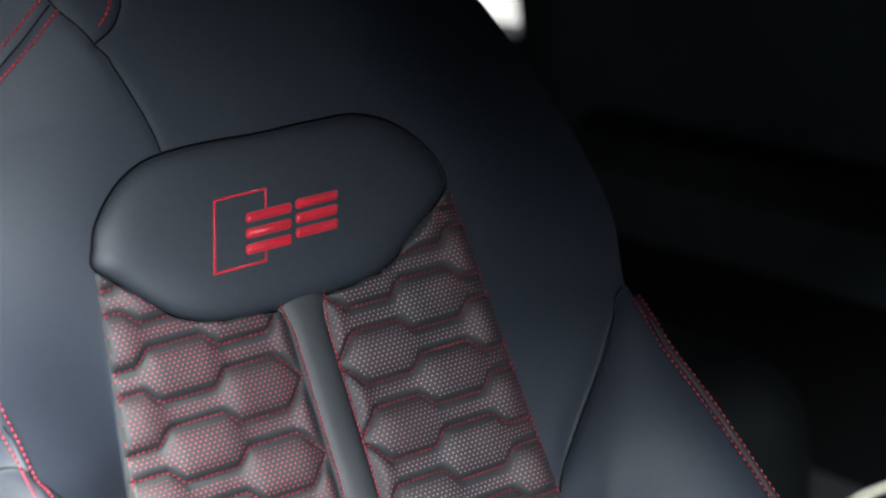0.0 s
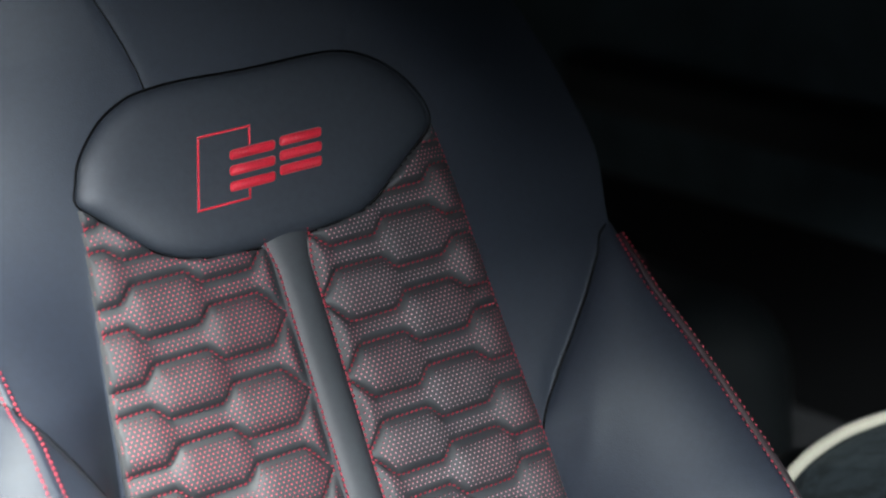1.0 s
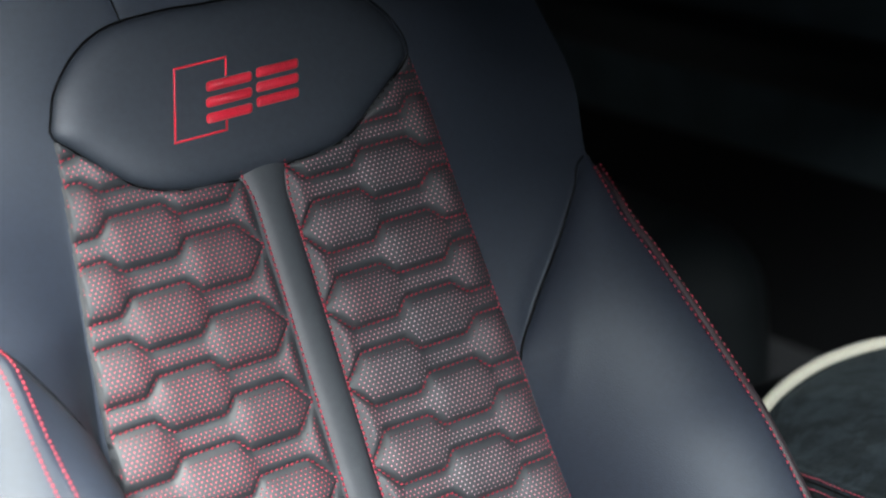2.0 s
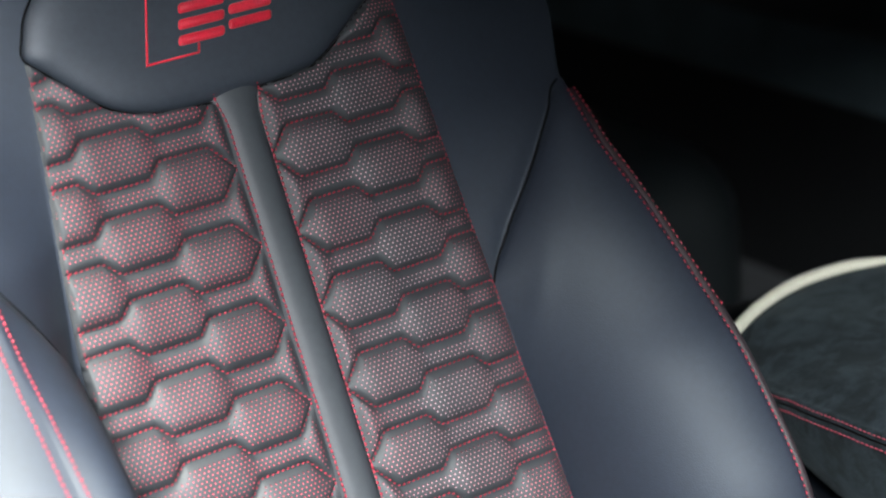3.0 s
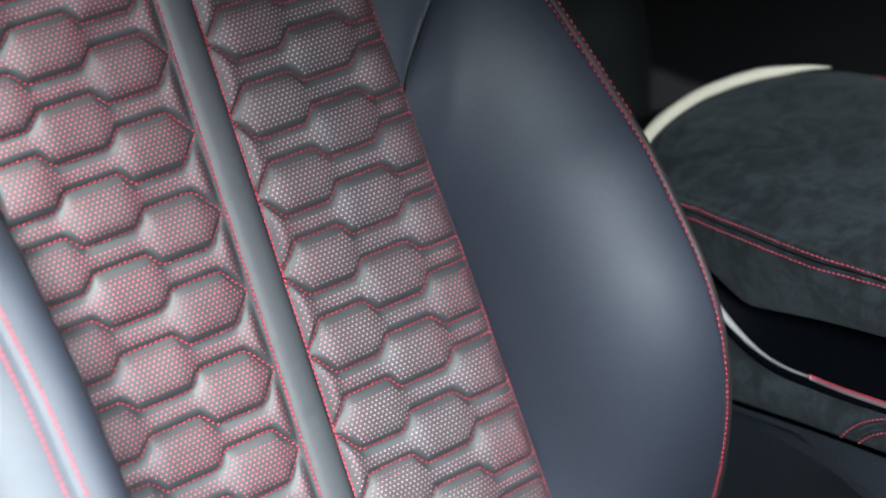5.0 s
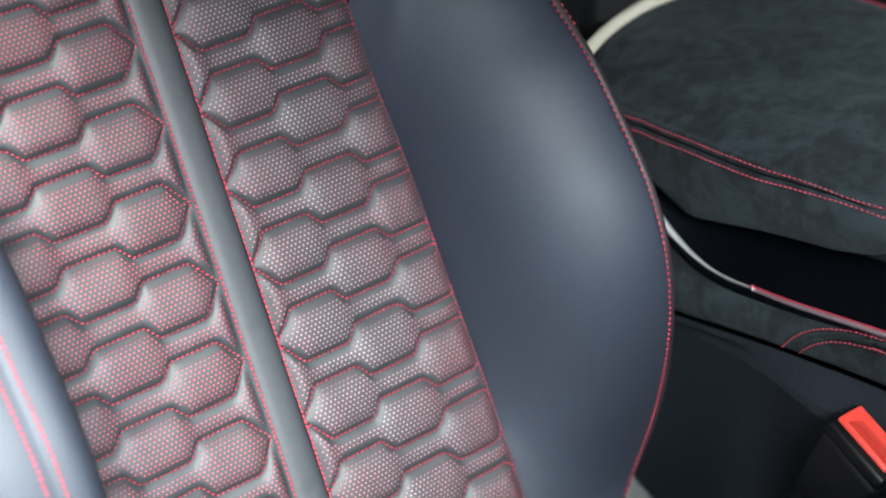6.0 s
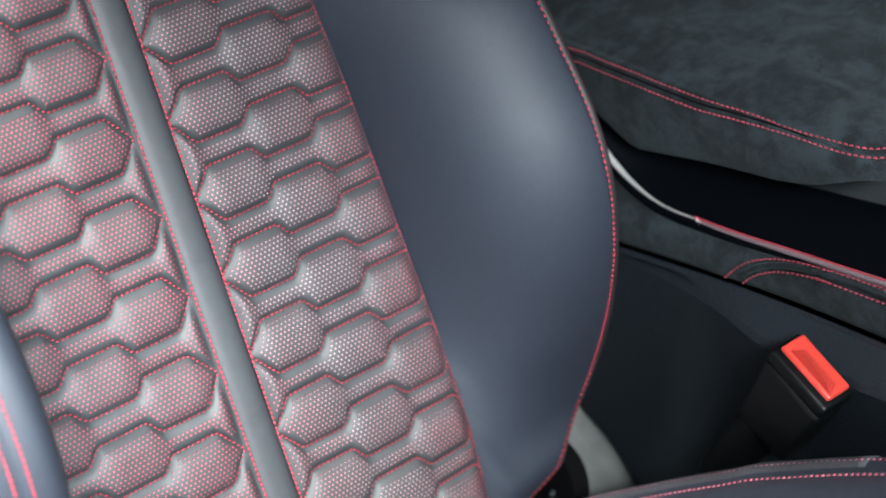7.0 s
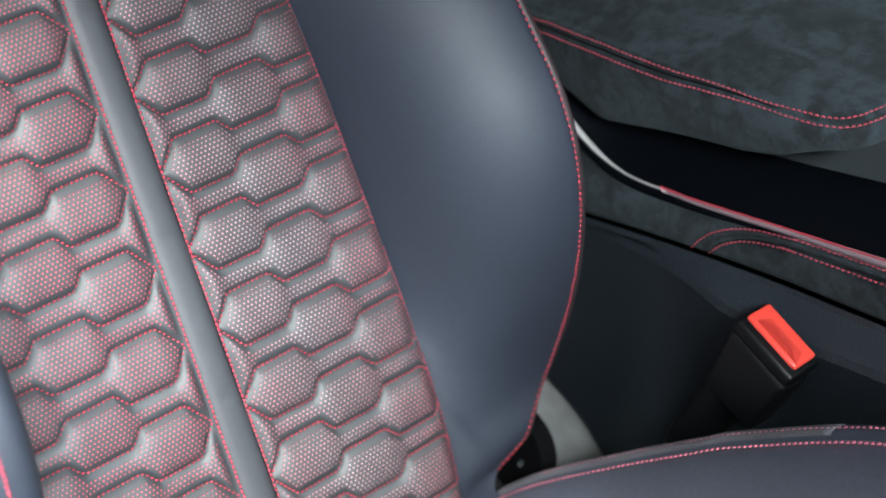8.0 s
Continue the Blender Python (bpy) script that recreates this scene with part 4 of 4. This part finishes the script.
# curved double seam on the suede panel
for pts in ([(-0.2305, 0.3572), (-0.2382, 0.3672), (-0.2463, 0.3755), (-0.2594, 0.3847), (-0.2732, 0.3916), (-0.2917, 0.3978), (-0.3158, 0.4029), (-0.3396, 0.4069), (-0.6, 0.444), (-0.9, 0.487)],
            [(-0.2455, 0.3602), (-0.2535, 0.3690), (-0.2642, 0.3772), (-0.2757, 0.3834), (-0.2919, 0.3891), (-0.3161, 0.3942), (-0.3248, 0.3953), (-0.6, 0.432), (-0.9, 0.470)]):
    line = catmull(pts, 260)
    path = np.stack([np.full(260, 0.2762), line[:, 0], line[:, 1]], axis=1)
    v, f = joined(beads(path, np.tile([-1.0, 0, 0.15], (260, 1)), pitch=0.0040, fill=0.62, radius=0.00060))
    part_mesh("panel_stitching", mesh_from("panel_stitching", local(console, v), f, SHADE_THREAD), suede_panel, "red double stitching", "stuff")
mid_line = catmull([(-0.2459, 0.3681), (-0.2553, 0.3765), (-0.2674, 0.3838), (-0.2828, 0.3906), (-0.3033, 0.3961), (-0.3293, 0.4010), (-0.6, 0.438), (-0.9, 0.478)], 160)
path = np.stack([np.full(160, 0.2772), mid_line[:, 0], mid_line[:, 1]], axis=1)
v, f = tube(path, 0.0022, 8, normal=(1, 0, 0))
part_mesh("panel_seam", mesh_from("panel_seam", local(console, v), f, SUEDE), suede_panel)
# trim line: bare metal at the rear, red along the front, a dark band below it
path = np.stack([np.full(len(ys), 0.2815), ys, STRIP_Z - 0.001], axis=1)
fore = path[ys < -0.1995]
whole = catmull(path[ys > -0.2035][::2], 160)
v, f = tube(whole + np.array([0, 0, -0.0012]), np.interp(-whole[:, 1], [-0.1, 0.10, 0.125, 0.150, 0.165, 0.203], [0.0029, 0.0028, 0.0023, 0.0013, 0.0009, 0.0008]), 12, normal=(1, 0, 0))
part_mesh("metal_trim", mesh_from("metal_trim", local(console, v), f, METAL), console, "curved bright metal trim")
under = catmull(path[ys > -0.32][::2], 200)
v, f = tube(under + np.array([0.0006, 0, -0.0058]), np.interp(-under[:, 1], [0.10, 0.20, 0.26, 0.32], [0.0036, 0.0032, 0.0022, 0.0012]), 12, normal=(1, 0, 0))
part_mesh("dark_band", mesh_from("dark_band", local(console, v), f, GLOSS), console, "dark band under the metal trim")
v, f = tube(catmull(fore[::3], 120) + np.array([0.0004, 0, -0.0022]), np.interp(np.arange(120), [0, 30], [0.0014, 0.0034]), 12, flat=0.6, normal=(1, 0, 0))
trim_band = part_mesh("trim_band", mesh_from("trim_band", local(console, v), f, DULL), console, "dull reddish-grey metal band")
v, f = tube(catmull(fore[::3], 120) + np.array([-0.0010, 0, 0.0010]), 0.00055, 8, normal=(1, 0, 0))
part_mesh("red_trim", mesh_from("red_trim", local(console, v), f, ANODISED), trim_band, "thin red trim line")
rows = []
for i, y in enumerate(ys):
    z = STRIP_Z[i] + 0.001
    zt = spline([(-0.10, 0.40), (0.114, 0.408), (0.204, 0.414), (0.286, 0.4275), (0.353, 0.441), (0.6, 0.48), (0.95, 0.53)], [-y])[0]
    rows.append([(0.2825, y, z - 0.006), (0.285, y, z)] + [(0.285 + 0.022 * q, y, z + (zt - z) * q + 0.002 * math.sin(q * 3.14)) for q in np.linspace(0.1, 1, 8)] + [(0.310, y, zt + 0.0015), (0.3135, y, zt + 0.0005), (0.314, y, zt - 0.004)])
v, f = loft(rows)
part_mesh("gloss_channel", mesh_from("gloss_channel", local(console, v), [q[::-1] for q in f], GLOSS), console, "gloss black console channel")
rows = []
for y in np.linspace(0.10, -0.95, 30):
    zt = spline([(-0.10, 0.40), (0.114, 0.408), (0.204, 0.414), (0.286, 0.4275), (0.353, 0.441), (0.6, 0.48), (0.95, 0.53)], [-y])[0] - 0.004
    rows.append([(x, y, zt + 0.002 * math.sin((x - 0.31) * 16)) for x in np.linspace(0.3138, 0.50, 12)])
v, f = loft(rows)
part_mesh("console_tray", mesh_from("console_tray", local(console, v), [q[::-1] for q in f], TRAY), console, "matt grey-black console top")
part("console_core", box_bm((0.17, 1.04, 0.34), 0.02), SMOOTH, console, "", Matrix.Translation(local(console, (0.40, -0.43, 0.205))))
part("console_rear", box_bm((0.20, 0.16, 0.36), 0.05, 5), PLASTIC, console, "dark rounded rear end of the console", Matrix.Translation(local(console, (0.43, 0.125, 0.215))))

# ---------------------------------------------------------------- armrest on the console
armrest = thing("armrest", (0.39, -0.16, 0.405), "black suede armrest with double red stitching on the console", "armrest")
PLAN = [(0.292, -0.040), (0.279, -0.10), (0.276, -0.160), (0.279, -0.225), (0.282, -0.295), (0.288, -0.323), (0.303, -0.337), (0.335, -0.342), (0.40, -0.342), (0.47, -0.337), (0.500, -0.315),
        (0.511, -0.26), (0.513, -0.17), (0.512, -0.09), (0.503, -0.035), (0.478, -0.003), (0.440, 0.014), (0.395, 0.017), (0.350, 0.006), (0.313, -0.012)]
plan = catmull(PLAN, 200, True)[:-1]
mid_a = np.array([0.393, -0.16])
TOP_Z = 0.478
tang = np.roll(plan, -1, axis=0) - np.roll(plan, 1, axis=0)
inward = unit(np.stack([-tang[:, 1], tang[:, 0]], axis=1))
inward *= np.sign(np.sum(inward * (mid_a - plan), axis=1, keepdims=True))
# towards the rear the seam slips over the rim onto the pad's side
slip = np.clip((plan[:, 1] + 0.325) / 0.13, 0, 1) * np.clip((0.37 - plan[:, 0]) / 0.05, 0, 1)
slip = (slip * slip * (3 - 2 * slip))[:, None]
dip = np.interp(-plan[:, 1], [0.05, 0.083, 0.10, 0.15, 0.19, 0.26], [0.016, 0.0105, 0.0065, 0.0022, 0.001, 0]) * np.clip((0.335 - plan[:, 0]) / 0.04, 0, 1)   # the rim sinks towards the rear
rows = []
for r, z in ((0.0, 0.010), (0.25, 0.0098), (0.5, 0.0088), (0.7, 0.007), (0.82, 0.0050)):
    q = mid_a + (plan - mid_a) * r
    soft = 0.0026 * np.sin(q[:, 0] * 46 + 1) * np.sin(q[:, 1] * 37) * (r < 0.75)
    rows.append(np.stack([q[:, 0], q[:, 1], TOP_Z + z + soft - dip * (0.45 if r > 0.75 else 0.12 if r > 0.6 else 0)], axis=1))
for d, z in ((0.0150, 0.0036), (0.0110, 0.0026), (0.0085, 0.0016), (0.0065, 0.0003), (0.0052, -0.0016), (0.0038, 0.0002), (0.0022, -0.0003), (0.0010, -0.0020), (0.0, -0.006), (-0.0006, -0.014)):
    q = plan + inward * d
    z = z * (1 - slip[:, 0]) + 0.0004 * slip[:, 0] if d == 0.0052 else z    # the groove
    rows.append(np.stack([q[:, 0], q[:, 1], TOP_Z + z - dip], axis=1))
low_z = np.interp(-plan[:, 1], [-0.03, 0.04, 0.096, 0.136, 0.207, 0.268, 0.298, 0.331, 0.345], [0.436, 0.430, 0.420, 0.4095, 0.4245, 0.436, 0.445, 0.462, 0.470])
for q, inset in ((0.35, 0.002), (0.7, 0.005), (0.93, 0.009), (1.0, 0.014)):
    base = plan - unit(plan - mid_a) * inset
    z0 = TOP_Z - 0.014
    rows.append(np.stack([base[:, 0], base[:, 1], z0 + (np.minimum(low_z, z0 - 0.004) - z0) * q], axis=1))
base = mid_a + (plan - mid_a) * 0.5
rows.append(np.stack([base[:, 0], base[:, 1], np.minimum(low_z, TOP_Z - 0.018) - 0.001], axis=1))
v, f = loft(rows, True)
armrest_pad = part_mesh("armrest_pad", mesh_from("armrest_pad", local(armrest, v), [q[::-1] for q in f], SUEDE), armrest, "black suede pad")
sewn = []
skin = np.array(rows)


def on_rim(front, rear):
    """A line round the pad: which row of its skin it follows at the front, and towards the rear."""
    at = front * (1 - slip[:, 0]) + rear * slip[:, 0]
    k = np.floor(at).astype(int)
    part_of = (at - k)[:, None]
    i = np.arange(len(plan))
    out = unit(np.hstack([-inward * (0.25 + 0.9 * slip * (rear > 13.0)), np.full((len(plan), 1), 0.8)]))
    return skin[k, i] * (1 - part_of) + skin[k + 1, i] * part_of, out


for front, rear in ((7.0, 11.9), (11.2, 13.4)):
    line, up = on_rim(front, rear)
    sewn += beads((line + up * 0.0003)[:150], up[:150], pitch=0.0038, fill=0.72, radius=0.00058)
line, up = on_rim(9.0, 12.65)
v, f = tube((line + up * 0.0001)[:150], 0.0007, 8)
part_mesh("armrest_seam", mesh_from("armrest_seam", local(armrest, v), f, HIDDEN), armrest_pad, "dark seam between two rows of stitches")
v, f = joined(sewn)
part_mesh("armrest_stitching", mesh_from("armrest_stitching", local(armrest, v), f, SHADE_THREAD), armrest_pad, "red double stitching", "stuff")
# bright trim round the rear edge
rear = catmull([(0.2965, -0.029), (0.303, -0.020), (0.313, -0.011), (0.350, 0.0065), (0.395, 0.0175), (0.440, 0.0145), (0.476, -0.002), (0.490, -0.016)], 80)
taper = 0.0046 * np.clip(np.minimum(np.linspace(0.30, 9, 80), np.linspace(4.0, 0.10, 80)), 0.10, 1)
v, f = tube(np.stack([rear[:, 0], rear[:, 1], np.full(80, TOP_Z + 0.0025)], axis=1), taper, 12)
part_mesh("rear_trim", mesh_from("rear_trim", local(armrest, v), f, TRIM), armrest, "pale satin trim round the rear edge")
part("armrest_hinge", box_bm((0.16, 0.10, 0.03), 0.008), SMOOTH, armrest, "", Matrix.Translation(local(armrest, (0.40, -0.08, 0.413))))

# ---------------------------------------------------------------- seat belt buckle
buckle = thing("seat_belt_buckle", (0.246, -0.24, 0.03), "black seat belt buckle with red release button", "seat belt buckle")
AX, BX = Vector((0, -0.45, 0.893)), Vector((0, -0.893, -0.45))
turn = Matrix((Vector((1, 0, 0)), BX, AX)).transposed().to_4x4()


def buckle_part(name, size, at, material, label="", bevel=0.004, taper=0.0):
    bm = box_bm(size, bevel, 3)
    for q in bm.verts:
        if q.co.z < 0:
            q.co.y *= 1 - taper
    m = Matrix.Translation(Vector(local(buckle, (0.244, -0.3285, 0.3465)))) @ turn @ Matrix.Translation(at)
    return part(name, bm, material, buckle, label, m)


buckle_part("housing", (0.026, 0.050, 0.058), (0, 0, -0.0305), SMOOTH, "black plastic housing", 0.005, 0.12)
buckle_part("cap", (0.027, 0.0495, 0.0110), (0, 0, 0.0042), SMOOTH, "black plastic cap", 0.0030)
button = buckle_part("release_button", (0.0195, 0.0425, 0.008), (0.0026, -0.0008, 0.0084), BUTTON, "red plastic release button", 0.0020)
# sculpted ridge: a low wedge on the button
bm = bmesh.new()
ring_low = [bm.verts.new(p) for p in ((-0.0058, -0.017, 0), (0.0035, -0.0125, 0), (0.0035, 0.0145, 0), (-0.0058, 0.019, 0))]
ring_top = [bm.verts.new(p) for p in ((-0.0058, -0.0095, 0.0056), (0.0004, -0.0085, 0.0014), (0.0004, 0.0105, 0.0014), (-0.0058, 0.0115, 0.0056))]
for a in range(4):
    bm.faces.new((ring_low[a], ring_low[(a + 1) % 4], ring_top[(a + 1) % 4], ring_top[a]))
bm.faces.new(ring_top)
bmesh.ops.bevel(bm, geom=list(bm.edges), offset=0.0005, segments=2, affect="EDGES")
bmesh.ops.recalc_face_normals(bm, faces=bm.faces)
part("button_ridge", bm, BUTTON, button, "raised red ridge", Matrix.Translation(Vector(local(buckle, (0.244, -0.3285, 0.3465)))) @ turn @ Matrix.Translation((0.0010, 0.0, 0.0126)))
stem = catmull([(0.246, -0.30, 0.30), (0.246, -0.275, 0.262), (0.247, -0.25, 0.21), (0.247, -0.24, 0.12), (0.247, -0.24, 0.03)], 40)
v, f = tube(stem, 0.016, 12, flat=0.35, normal=(1, 0, 0))
part_mesh("stalk", mesh_from("stalk", local(buckle, v), f, SMOOTH), buckle, "black buckle stalk")

# ---------------------------------------------------------------- carpeted tunnel and rear bench
structure("tunnel", (0.30, -1.74, 0.02), (0.50, 0.60, 0.20), CARPET, "grey carpeted centre tunnel", 0.04)
bench = thing("rear_bench", (0.35, 0.95, 0.02), "dark rear bench seat in the shade", "rear seat")
part("bench_cushion", box_bm((1.22, 0.50, 0.34), 0.10, 8), BENCH, bench, "", Matrix.Translation((-0.12, -0.17, 0.17)))
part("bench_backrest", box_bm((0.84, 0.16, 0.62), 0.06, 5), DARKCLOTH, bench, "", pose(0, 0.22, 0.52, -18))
# daylight seen through the far quarter window
glow = bpy.data.materials.new("daylight_backdrop")
glow.use_nodes = True
gb = glow.node_tree.nodes["Principled BSDF"]
gb.inputs["Base Color"].default_value = (0.8, 0.8, 0.78, 1)
gb.inputs["Emission Color"].default_value, gb.inputs["Emission Strength"].default_value = (1.0, 1.0, 0.97, 1), 0.9
structure("backdrop", (1.9, 1.2, -0.3), (1.92, 3.6, 1.6), glow, "bright daylight outside the far window")
